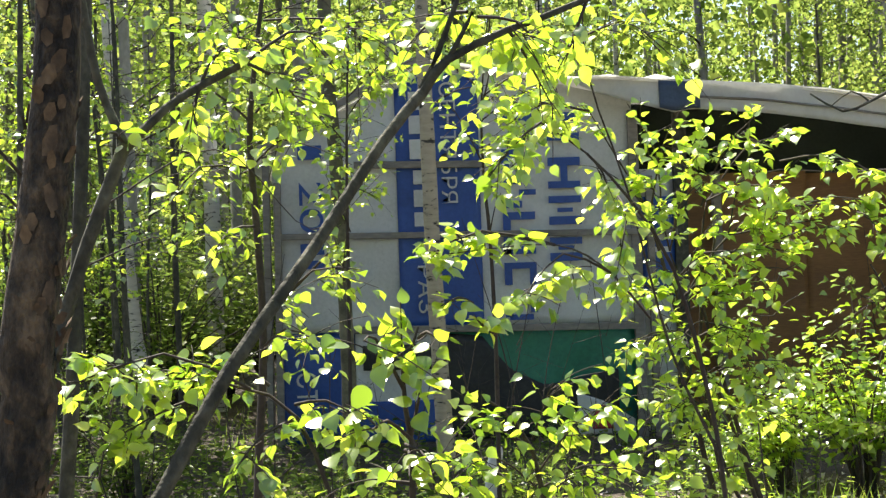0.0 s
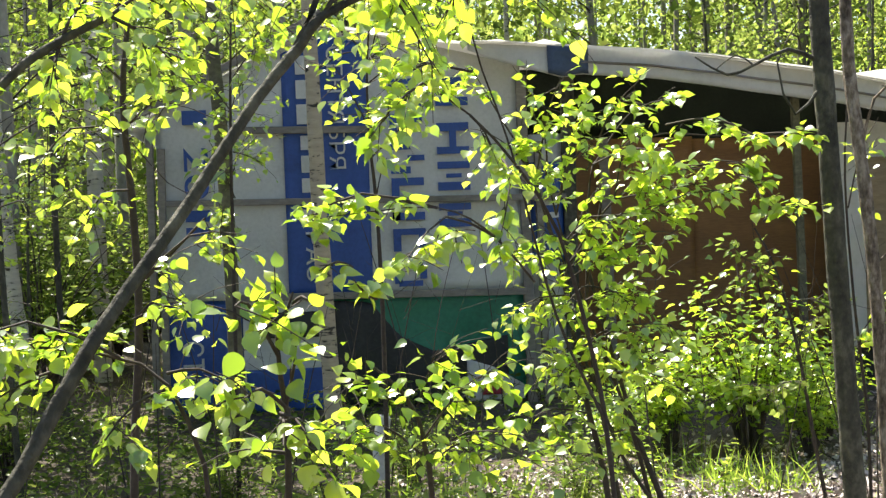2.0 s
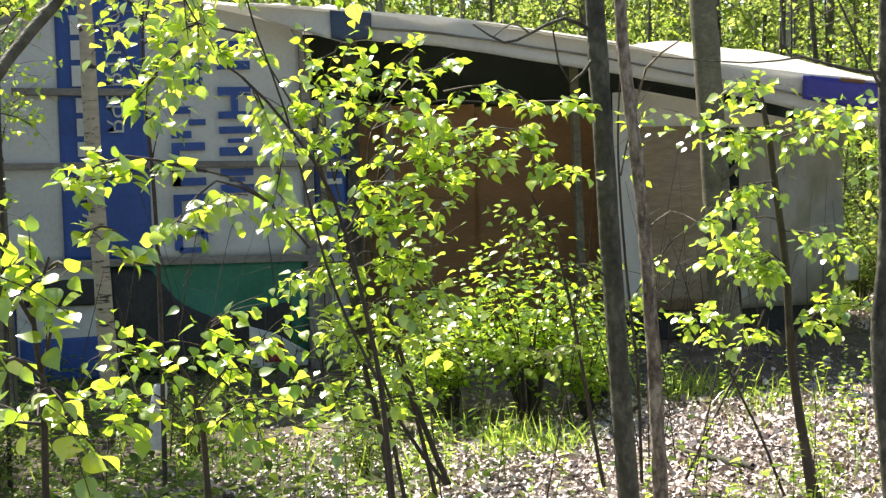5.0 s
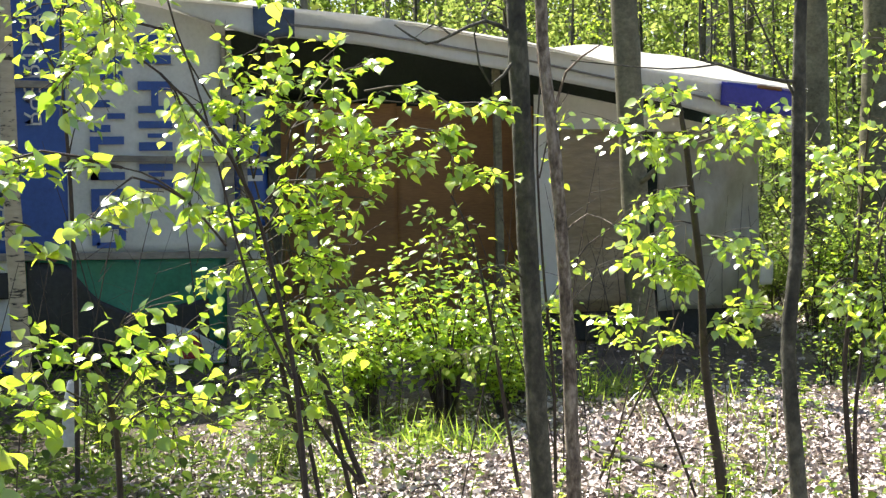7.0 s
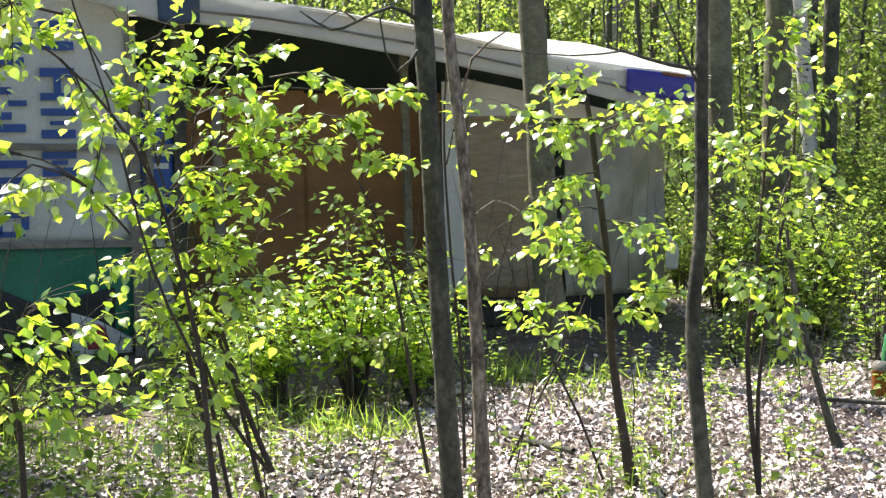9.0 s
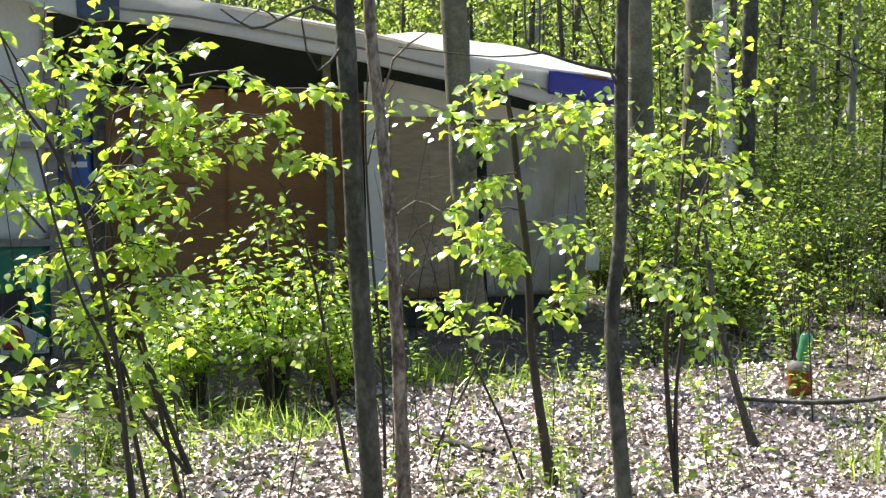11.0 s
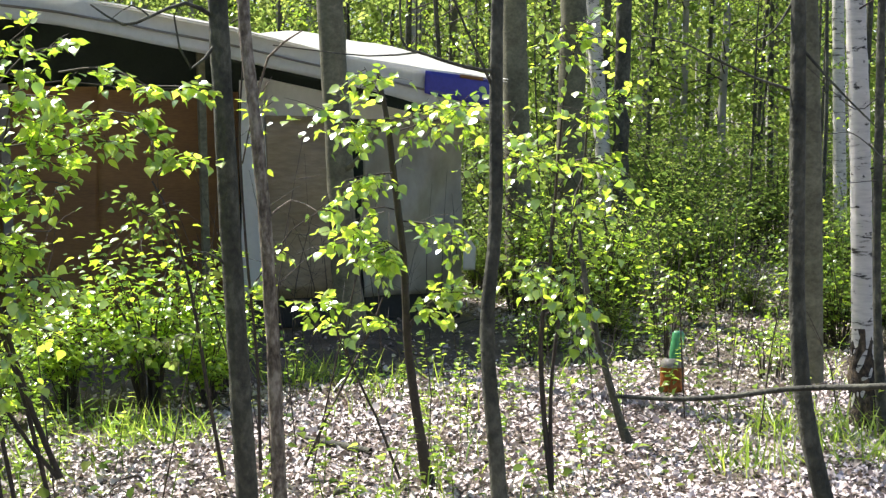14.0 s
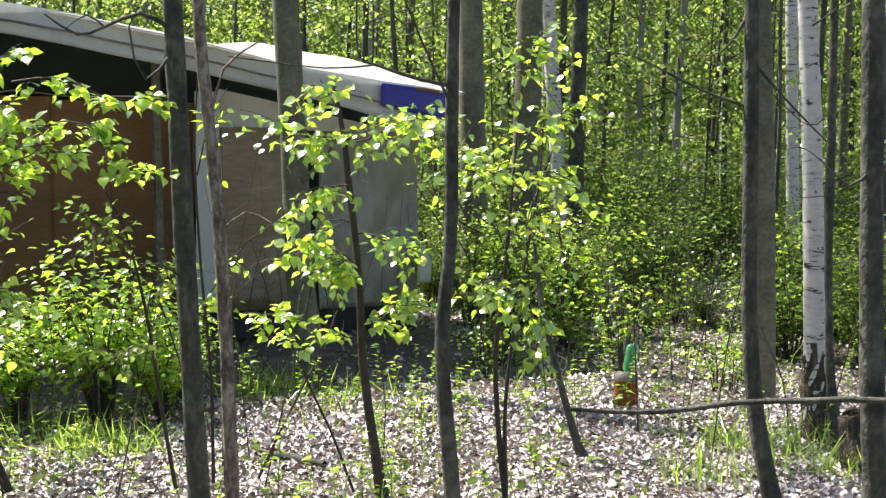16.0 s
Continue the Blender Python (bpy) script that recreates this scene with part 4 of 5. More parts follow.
plant("crooked_sapling", "crooked dark sapling with leafy shoots", "tree",
      [[(3.04, 5.98, -0.04, 0.0334), (3, 6, 0.23, 0.0244), (2.95, 6.02, 0.62, 0.0205), (2.93, 6.03, 1.05, 0.0180), (2.89, 6.05, 1.43, 0.0167), (2.87, 6.06, 1.63, 0.0141), (2.83, 6.08, 1.88, 0.0090)]],
      [((2.88, 6.06, 1.61), (2.5, 5.9, 1.68), 48, 0.13), ((2.88, 6.06, 1.63), (3.05, 5.53, 1.72), 48, 0.13), ((2.9, 6.05, 1.43), (2.56, 5.87, 1.37), 31, 0.12),
       ((2.86, 6.06, 1.76), (2.65, 5.83, 1.89), 29, 0.12), ((2.95, 6.03, 0.69), (2.99, 5.67, 0.93), 35, 0.08), ((2.95, 6.03, 0.69), (2.41, 5.94, 0.88), 35, 0.08),
       ((2.93, 6.03, 1.05), (2.65, 5.83, 1.12), 27, 0.11), ((2.95, 6.03, 0.74), (3.04, 5.53, 0.92), 18, 0.05), ((2.88, 6.06, 1.61), (3.39, 5.56, 1.55), 48, 0.14), ((2.91, 6.06, 1.26), (2.62, 5.97, 1.12), 31, 0.14), ((2.93, 6.04, 1.21), (3.04, 5.76, 1.15), 29, 0.12), ((2.93, 6.04, 1), (2.68, 5.94, 1.05), 27, 0.12)], 14, M_TWIG, leaf_size=0.065)
plant("grey_tree", "dark bent tree trunk with bare side twigs", "tree",
      [[(3.38, 3.59, 0.1, 0.0336), (3.3, 3.66, 0.46, 0.0317), (3.26, 3.7, 0.73, 0.0280), (3.24, 3.72, 1.06, 0.0261), (3.23, 3.72, 1.53, 0.0252), (3.23, 3.73, 2.08, 0.0243), (3.22, 3.73, 2.96, 0.0187)],
       [(3.21, 3.74, 1.74, 0.0065), (3.12, 3.81, 1.78, 0.0047), (2.99, 3.85, 1.84, 0.0037), (2.88, 3.88, 1.89, 0.0027), (2.77, 3.95, 1.91, 0.0018)],
       [(3.21, 3.74, 2.01, 0.0056), (3.17, 3.77, 1.93, 0.0037), (3.13, 3.8, 1.9, 0.0028), (3.09, 3.84, 1.9, 0.0019)],
       [(3.24, 3.72, 1.87, 0.0056), (3.3, 3.67, 1.78, 0.0047), (3.36, 3.61, 1.69, 0.0037), (3.41, 3.56, 1.62, 0.0028)]],
      [], 15, M_BARK, group="straight trunks", sides=14)
birch = plant("birch_tree", "white birch with black marks and a dark rough foot", "tree",
      [[(5.74, 6.04, -0, 0.0829), (5.72, 6.05, 0.2, 0.0670), (5.71, 6.07, 0.89, 0.0574), (5.68, 6.09, 1.81, 0.0542), (5.66, 6.12, 2.42, 0.0526), (5.61, 6.16, 3.93, 0.0446)]],
      [], 16, M_BIRCH, sides=16)
v, f = tube_arrays([(5.74, 6.04, -0.05, 0.105), (5.73, 6.05, 0.17, 0.082), (5.72, 6.06, 0.29, 0.075), (5.72, 6.06, 0.45, 0.066), (5.715, 6.063, 0.56, 0.058)], 0.04, 18, 0.07, np.random.default_rng(5))
raw("bark_foot", v, f, M_FLAKY, birch, "dark cracked bark at the foot", smooth=True)
plant("thin_tree", "thin reddish stem beside the birch", "tree",
      [[(5.67, 5.83, 0.04, 0.0404), (5.64, 5.86, 0.48, 0.0249), (5.62, 5.87, 1.06, 0.0218), (5.62, 5.87, 1.51, 0.0233), (5.62, 5.87, 2.4, 0.0218), (5.63, 5.86, 3.28, 0.0156)]],
      [], 17, M_BARK)
plant("grey_tree", "straight tree with brown-grey bark", "tree",
      [[(3.4, 3.29, 0.15, 0.0447), (3.39, 3.3, 0.53, 0.0394), (3.37, 3.32, 1.2, 0.0358), (3.36, 3.33, 2.05, 0.0340), (3.35, 3.34, 2.88, 0.0304)],
       [(3.37, 3.33, 1.54, 0.0063), (3.25, 3.3, 1.49, 0.0035), (3.19, 3.36, 1.57, 0.0018)]],
      [], 18, M_BARK, group="straight trunks", sides=16)
ax, ay = 3.9, 9.2
# unseen crown, added and offset up-sun to shade the ground at the right
rr = np.random.default_rng(77)
high = [((ax, ay, h), (ax + rr.uniform(-1.6, 1.2), ay + rr.uniform(-0.4, 2.6), h + rr.uniform(0, 0.7)), 34, 0.35) for h in rr.uniform(5.2, 8.2, 24)]
plant("aspen_tree", "stout aspen with smooth olive-grey bark beside the shelter", "tree",
      [[(4.06, 9.26, 0.27, 0.1283), (4.03, 9.27, 0.62, 0.1011), (3.99, 9.29, 1.47, 0.0895), (3.95, 9.3, 2.23, 0.0895), (3.93, 9.31, 2.61, 0.0875), (3.88, 9.33, 4.49, 0.0739), (3.9, 9.2, 8.3, 0.03)],
       [(4, 9.28, 1.35, 0.0233), (4.05, 9.04, 1.47, 0.0172), (4.1, 8.8, 1.69, 0.0093)]],
      high, 19, M_ASPEN, sides=16, leaf_size=0.075)
plant("birch_tree", "slim birch standing before the banners", "tree",
      [[(-0.02, 8.2, 0.26, 0.0542), (-0.04, 8.2, 0.83, 0.0478), (-0.06, 8.2, 1.47, 0.0446), (-0.07, 8.2, 2.11, 0.0415), (-0.08, 8.2, 2.72, 0.0383), (-0.07, 8.2, 3.86, 0.0319)]],
      [], 20, M_BIRCH_TAN, sides=12)
plant("birch_tree", "slim grey birch standing before the banners", "tree",
      [[(-0.6, 8.78, 0.18, 0.0496), (-0.6, 8.78, 0.97, 0.0428), (-0.63, 8.78, 1.99, 0.0428), (-0.67, 8.77, 2.74, 0.0411), (-0.66, 8.78, 4.04, 0.0376)]],
      [((-0.61, 8.78, 1.58), (-0.47, 8.59, 1.98), 40, 0.16), ((-0.62, 8.78, 1.99), (-0.46, 8.59, 2.31), 46, 0.2), ((-0.63, 8.78, 2.51), (-0.38, 8.59, 2.65), 50, 0.25), ((-0.62, 8.78, 1.24), (-0.62, 8.58, 1.52), 34, 0.14)], 21, M_ASPEN, sides=12)
# unseen high crown added to shade the saplings and floor at the left
rr = np.random.default_rng(78)
high = [((-2.45, 10.72, h), (-2.2 + rr.uniform(-1.5, 1.25), 10.5 + rr.uniform(-1.6, 1.9), h + rr.uniform(0.2, 0.9)), 40, 0.38) for h in rr.uniform(4.4, 7.8, 46)]
plant("birch_tree", "slim white birch among saplings", "tree",
      [[(-2.23, 10.77, 0.45, 0.0642), (-2.3, 10.76, 0.88, 0.0556), (-2.35, 10.75, 1.63, 0.0513), (-2.39, 10.74, 2.34, 0.0471), (-2.43, 10.73, 3.38, 0.0428), (-2.45, 10.72, 4.22, 0.0385), (-2.4, 10.6, 8.6, 0.012)]],
      high, 22, M_BIRCH, sides=12, leaf_size=0.075)
for k, (lab, wood, pts) in enumerate([
        ("aspen with smooth pale olive bark behind the shelter", M_ASPEN, [(6.61, 11.34, 0.11, 0.1315), (6.58, 11.35, 1.43, 0.1163), (6.54, 11.37, 2.93, 0.1112), (6.51, 11.39, 4.41, 0.1011)]),
        ("aspen with smooth pale olive bark and leafy twigs", M_ASPEN, [(7.49, 11.98, -0.21, 0.1470), (7.51, 11.96, 1.43, 0.1307), (7.53, 11.95, 3.04, 0.1225), (7.54, 11.94, 4.63, 0.1089)]),
        ("white birch behind the aspens", M_BIRCH, [(8.45, 12.55, -0.33, 0.0992), (8.34, 12.62, 1.24, 0.0817), (8.21, 12.7, 3.14, 0.0700), (8.15, 12.74, 4.85, 0.0642)]),
        ("dark grey tree behind the aspens", M_BARK, [(8.45, 12.54, -0.1, 0.0933), (8.47, 12.53, 1.42, 0.0817), (8.49, 12.52, 3.14, 0.0758), (8.48, 12.52, 4.84, 0.0700)]),
        ("grey tree at the edge of the clearing", M_ASPEN, [(6.37, 7.22, 0.04, 0.0850), (6.35, 7.24, 1.49, 0.0739), (6.32, 7.27, 2.56, 0.0702), (6.3, 7.29, 3.62, 0.0628)]),
        ("white birch far in the wood", M_BIRCH, [(11.56, 12.65, -0.25, 0.0860), (11.52, 12.68, 1.42, 0.0727), (11.48, 12.72, 3.33, 0.0661), (11.43, 12.76, 5.22, 0.0595)])]):
    x, y = pts[-1][:2]
    # unseen crowns added above these trunks to dapple the clearing with shade
    rr = np.random.default_rng(60 + k)
    high = [((x, y, h), (x + rr.uniform(-1.3, 1.3), y + rr.uniform(-1.3, 1.3), h + rr.uniform(0, 0.8)), 26, 0.3) for h in rr.uniform(4.5, 8.5, 12)]
    pts = pts + [(x + 0.1, y, 9.0, 0.02)]
    plant("forest_tree", lab, "tree", [pts], high, 30 + k, wood, sides=12, leaf_size=0.075)
# thin stems and shoots on the sunny floor
plant("thin_shoot", "pair of thin dark stems with hanging leaves", "tree",
      [[(3.22, 5.2, 0.12, 0.0117), (3.2, 5.22, 0.36, 0.0117), (3.18, 5.23, 0.74, 0.0105), (3.21, 5.21, 1.07, 0.0082), (3.24, 5.2, 1.49, 0.0058), (3.26, 5.18, 1.83, 0.0035)],
       [(3.22, 5.2, 0.15, 0.0105), (3.22, 5.21, 0.55, 0.0082), (3.26, 5.18, 0.98, 0.0070), (3.32, 5.14, 1.42, 0.0047), (3.34, 5.13, 1.72, 0.0035)]],
      [((3.32, 5.14, 1.42), (3.15, 4.9, 0.92), 44, 0.10), ((3.32, 5.14, 1.02), (3.21, 4.86, 0.47), 34, 0.06), ((3.26, 5.18, 1.6), (3.32, 4.9, 1.76), 44, 0.14),
       ((3.23, 5.2, 1.44), (2.97, 5.12, 1.51), 46, 0.14), ((3.29, 5.17, 1.49), (3.38, 4.86, 1.43), 40, 0.14), ((3.21, 5.21, 1.07), (2.99, 5.11, 0.99), 26, 0.11), ((3.26, 5.18, 1.83), (3.19, 4.99, 2.02), 34, 0.14)], 41, M_TWIG, leaf_size=0.06)
plant("thin_shoot", "thin slanting bare stem", "tree",
      [[(2.52, 6.22, 0.09, 0.0077), (2.65, 6.17, 0.39, 0.0064), (2.78, 6.11, 0.67, 0.0051), (2.85, 6.08, 0.86, 0.0039)]], [], 42, M_TWIG)
plant("thin_shoot", "thin bare stem leaning over", "tree",
      [[(2.92, 6.05, 0.02, 0.0077), (2.82, 6.09, 0.31, 0.0064), (2.71, 6.14, 0.57, 0.0051), (2.68, 6.16, 0.75, 0.0039)]], [((2.7, 6.15, 0.6), (2.48, 6.02, 0.83), 10, 0.06)], 43, M_TWIG)
plant("thin_shoot", "thin upright stem between the trunks", "tree",
      [[(2.11, 6.16, 0.1, 0.0100), (2.05, 6.18, 0.48, 0.0087), (1.99, 6.19, 0.88, 0.0075), (1.91, 6.22, 1.23, 0.0050), (1.83, 6.24, 1.4, 0.0037)]],
      [((1.99, 6.19, 0.83), (2, 5.98, 1.1), 26, 0.10), ((1.92, 6.21, 1.18), (1.71, 6.07, 1.29), 30, 0.12), ((2.02, 6.19, 0.73), (1.82, 6.04, 0.71), 24, 0.12)], 44, M_TWIG, leaf_size=0.05, leaf=M_LEAF_SHADED)
plant("thin_shoot", "thin stem beside the young birch", "tree",
      [[(2.13, 5.73, 0.21, 0.0082), (2.12, 5.73, 0.66, 0.0070), (2.08, 5.74, 1.13, 0.0058), (2.06, 5.75, 1.6, 0.0047), (2.08, 5.75, 1.94, 0.0035)]],
      [((2.09, 5.74, 0.88), (2.13, 5.62, 1.07), 10, 0.06), ((2.07, 5.75, 1.48), (2.15, 5.61, 1.83), 14, 0.08), ((2.16, 5.72, 1.06), (2.34, 5.54, 1.3), 12, 0.07)], 45, M_TWIG)
plant("thin_shoot", "slender stem leaning in the clearing", "tree",
      [[(4.29, 6.18, -0.01, 0.0345), (4.23, 6.22, 0.19, 0.0216), (4.15, 6.28, 0.55, 0.0173), (4.09, 6.31, 0.84, 0.0144), (4.06, 6.33, 1.12, 0.0086)]], [], 46, M_BARK)
plant("thin_shoot", "dark slanting stem with a few leaves", "tree",
      [[(1.23, 5.36, 0.35, 0.0116), (1.14, 5.38, 0.59, 0.0105), (1.05, 5.4, 0.92, 0.0084), (0.97, 5.41, 1.23, 0.0063), (0.92, 5.42, 1.49, 0.0042)],
       [(1.22, 5.36, 0.35, 0.0095), (1.06, 5.39, 0.59, 0.0074), (0.93, 5.42, 0.97, 0.0053), (0.82, 5.43, 1.23, 0.0032)]],
      [((1.05, 5.4, 0.92), (1.18, 5.17, 1.1), 8, 0.08), ((0.97, 5.41, 1.23), (0.83, 5.23, 1.17), 8, 0.08), ((0.97, 5.41, 0.84), (0.75, 5.24, 0.99), 8, 0.08), ((0.97, 5.41, 1.23), (1.09, 5.18, 1.14), 8, 0.08)], 47, M_TWIG, leaf_size=0.06)

# ---------------------------------------------------------------- the wood around


def clump_leaves(rng, centres, radii, per, size, shape, flat=0.35):
    at = np.vstack([c + rng.standard_normal((per, 3)) * np.array(r) * 0.55 for c, r in zip(centres, radii)])
    d = rng.standard_normal((len(at), 3)) * np.array([1, 1, 0.7]) + np.array([0, 0, -0.5])
    return leaf_arrays(at, d, size * rng.uniform(0.6, 1.2, len(at)), rng, shape, flat)


def wood_tree(seed, bark, height, r, low, clumps):
    """A slender forest tree: tapered stem, thin limbs and leaf clumps with gaps."""
    rng = np.random.default_rng(seed)
    root = thing("forest_tree", "slender forest tree with sunlit spring leaves", "tree", "trees of the wood")
    lean = rng.uniform(-0.25, 0.25, 2)
    stem = [(0, 0, -0.05, r * 1.25), (lean[0] * 0.2, lean[1] * 0.2, height * 0.3, r), (lean[0], lean[1], height * 0.65, r * 0.75), (lean[0] * 1.6, lean[1] * 1.6, height, r * 0.25)]
    v, f = tube_arrays(stem, 0.5, 8, 0.02, rng)
    raw("trunk", v, f, bark, root, smooth=True)
    limbs, cen, rad = [], [], []
    for i in range(clumps):
        z = low + (height - low) * rng.uniform(0, 1) ** 1.1
        a = rng.uniform(0, 2 * np.pi)
        L = rng.uniform(0.35, 1.3)
        x0 = np.array([lean[0] * z / height, lean[1] * z / height, z])
        x1 = x0 + np.array([np.cos(a) * L, np.sin(a) * L, rng.uniform(0.0, 0.5)])
        limbs.append(tube_arrays([(*x0, r * 0.22), (*((x0 + x1) / 2 + [0, 0, 0.08]), r * 0.15), (*x1, r * 0.06)], 0.25, 4))
        cen.append(x1)
        rad.append((rng.uniform(0.25, 0.6), rng.uniform(0.25, 0.6), rng.uniform(0.15, 0.4)))
    v, f = joined(limbs)
    tagged(raw("brushwood", v, f, M_TWIG, root, smooth=True), kind="stuff")
    v, f = clump_leaves(rng, cen, rad, 60, 0.078, (FAR_V, FAR_F))
    raw("crown", v, f, M_LEAF_FAR, root, "yellow-green spring leaves")
    return root


kinds = [wood_tree(101, M_ASPEN, 9.5, 0.060, 2.3, 28), wood_tree(102, M_BARK, 8.0, 0.042, 1.7, 29), wood_tree(103, M_BIRCH, 10.0, 0.065, 2.8, 26),
         wood_tree(104, M_BARK, 6.5, 0.030, 1.2, 28), wood_tree(105, M_FARBARK, 8.5, 0.050, 2.1, 28), wood_tree(106, M_FARBARK, 11.0, 0.085, 3.4, 28)]
rng = np.random.default_rng(7)
spots = []
while len(spots) < 185:
    a, d = radians(rng.uniform(-24, 50)), rng.uniform(11.5, 36)
    x, y = d * math.sin(a), d * math.cos(a)
    if -1.9 < x < 6.4 and 9.0 < y < 15.0:
        continue
    if y < (18.5 - 0.25 * abs(x - 4) if x < 7.2 else 13.2) and x > -0.5:
        continue
    if all((x - p) ** 2 + (y - q) ** 2 > 0.7 for p, q in spots):
        spots.append((x, y))
for i, (x, y) in enumerate(spots):
    m = pose(x, y, float(ground_z(x, y)), 0, 0, rng.uniform(0, 360))
    if i < len(kinds):
        kinds[i].matrix_basis = m
    elif not (1 < math.degrees(math.atan2(x, y)) < 14 and i % 5 < 3):      # the wood is open behind the shelter
        copy_thing(kinds[i % len(kinds)], m)

# the farther wood, past telling apart
tr = []
for i in range(420):
    a, d = radians(rng.uniform(-26, 52)), rng.uniform(32, 75)
    x, y, r, h = d * math.sin(a), d * math.cos(a), rng.uniform(0.04, 0.12), rng.uniform(9, 14)
    l = rng.uniform(-0.5, 0.5)
    tr.append(tube_arrays([(x, y, -0.1, r), (x + l * 0.4, y, h * 0.5, r * 0.8), (x + l, y, h, r * 0.3)], 3.0, 5))
v, f = joined(tr)
tagged(raw("far_wood_trunks", v, f, M_FARBARK, smooth=True), "grey trunks of the far wood", "trees", kind="stuff")
n = 150000
a, d = np.radians(rng.uniform(-26, 52, n)), rng.uniform(30, 80, n)
at = np.stack([d * np.sin(a), d * np.cos(a), 0.4 + 15 * rng.beta(1.3, 1.6, n)], 1)
at += 0.8 * np.sin(at[:, [1, 2, 0]] * 1.7)
v, f = leaf_arrays(at, rng.standard_normal((n, 3)), rng.uniform(0.16, 0.36, n), rng, (FAR_V, FAR_F), 0.4)
tagged(raw("far_wood_foliage", v, f, M_LEAF_FAR), "sunlit leaves of the far wood", "foliage", kind="stuff")


def shrub(seed, name, label, size, stems, leaf, leaf_size, per, shape=(LEAF_V, LEAF_F)):
    """A bush: thin stems that fan out of the ground, small leaves in layered sprays."""
    rng = np.random.default_rng(seed)
    root = thing(name, label, "bush", "bushes of the wood")
    wood, at, dr = [], [], []
    for i in range(stems):
        a, t = rng.uniform(0, 2 * np.pi), rng.uniform(0.25, 1.0)
        tip = np.array([np.cos(a) * size[0] * t, np.sin(a) * size[0] * t, size[1] * rng.uniform(0.45, 1.0)])
        mid = tip * np.array([0.35, 0.35, 0.6])
        wood.append(tube_arrays([(0.05 * np.cos(a), 0.05 * np.sin(a), -0.03, 0.008), (*mid, 0.005), (*tip, 0.0015)], 0.15, 5))
        for s in rng.uniform(0.3, 1.0, per):
            c = 2 * s * (1 - s) * mid + s * s * tip
            off = rng.standard_normal(3) * np.array([0.10, 0.10, 0.045]) * (0.4 + s)
            at.append(c + off)
            dr.append(off * np.array([1, 1, 0.3]) + np.array([0, 0, -0.03]))
    v, f = joined(wood)
    tagged(raw("brushwood", v, f, M_TWIG, root, smooth=True), kind="stuff")
    at = np.array(at)
    at[:, 2] = np.maximum(at[:, 2], 0.04)
    v, f = leaf_arrays(at, np.array(dr), leaf_size * rng.uniform(0.6, 1.2, len(at)), rng, shape, 0.75)
    raw("crown", v, f, leaf, root)
    return root


def put(ob, x, y, turn=0.0, s=1.0):
    ob.matrix_basis = pose(x, y, float(ground_z(x, y)), 0, 0, turn)
    ob.scale = (s, s, s)


b1 = shrub(201, "bush", "green bush with layered small leaves before the plywood", (0.75, 1.35), 32, M_SHRUB, 0.068, 42)
put(b1, 2.38, 8.3, 0, 0.86)
# b2 and b3 wear the leaf darkened for the shade of the wood
b2 = shrub(202, "bush", "low green bush of fresh leaves", (0.8, 1.1), 26, M_LEAF_SHADED, 0.048, 64, (FAR_V, FAR_F))
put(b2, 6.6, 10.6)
b3 = shrub(203, "bush", "low green bush of fresh leaves", (1.0, 1.5), 30, M_LEAF_SHADED, 0.056, 84, (FAR_V, FAR_F))
put(b3, 7.6, 12.6)
for x, y, t, s, k in [(1.95, 8.5, 40, 0.62, 1), (2.95, 8.7, 20, 0.62, 1), (2.7, 8.2, 120, 0.5, 1), (1.55, 8.2, 250, 0.42, 1), (8.4, 11.4, 70, 1.0, 2), (9.4, 12.9, 10, 1.1, 3), (6.9, 12.2, 160, 0.9, 2),
                      (8.6, 14.5, 60, 1.2, 3), (10.6, 14.2, 210, 1.2, 3), (7.0, 14.8, 300, 1.1, 3), (11.6, 12.6, 20, 1.0, 2), (9.2, 10.6, 250, 0.7, 2), (10.4, 16.5, 90, 1.3, 3),
                      (8.3, 17.0, 190, 1.3, 3), (12.4, 17.5, 30, 1.4, 3), (6.4, 9.5, 100, 0.45, 2), (7.3, 9.7, 20, 0.4, 2), (0.4, 8.0, 70, 0.42, 2), (-0.6, 7.4, 170, 0.45, 2), (1.2, 7.2, 260, 0.36, 2),
                      (-1.9, 8.6, 20, 0.7, 2), (-2.6, 10.2, 130, 0.9, 2), (-3.0, 12.4, 40, 1.1, 3), (-4.2, 13.6, 260, 1.2, 3), (-2.4, 13.2, 80, 1.0, 3), (5.6, 9.2, 230, 0.35, 2)]:
    src = (b1, b2, b3)[k - 1]
    c = copy_thing(src, pose(x, y, float(ground_z(x, y)), 0, 0, t))
    c.scale = (s, s, s)
for i in range(46):
    x, y = rng.uniform(6.4, 17), rng.uniform(12.5, 24)
    if x < 7.0 and y < 15:
        continue
    s = rng.uniform(0.7, 1.2)
    c = copy_thing(b3 if i % 2 else b2, pose(x, y, float(ground_z(x, y)), 0, 0, rng.uniform(0, 360)))
    c.scale = (s, s, s)
for i in range(24):
    x, y = rng.uniform(-8, -2), rng.uniform(11, 22)
    s = rng.uniform(0.8, 1.5)
    c = copy_thing(b3 if i % 2 else b2, pose(x, y, float(ground_z(x, y)), 0, 0, rng.uniform(0, 360)))
    c.scale = (s, s, s)


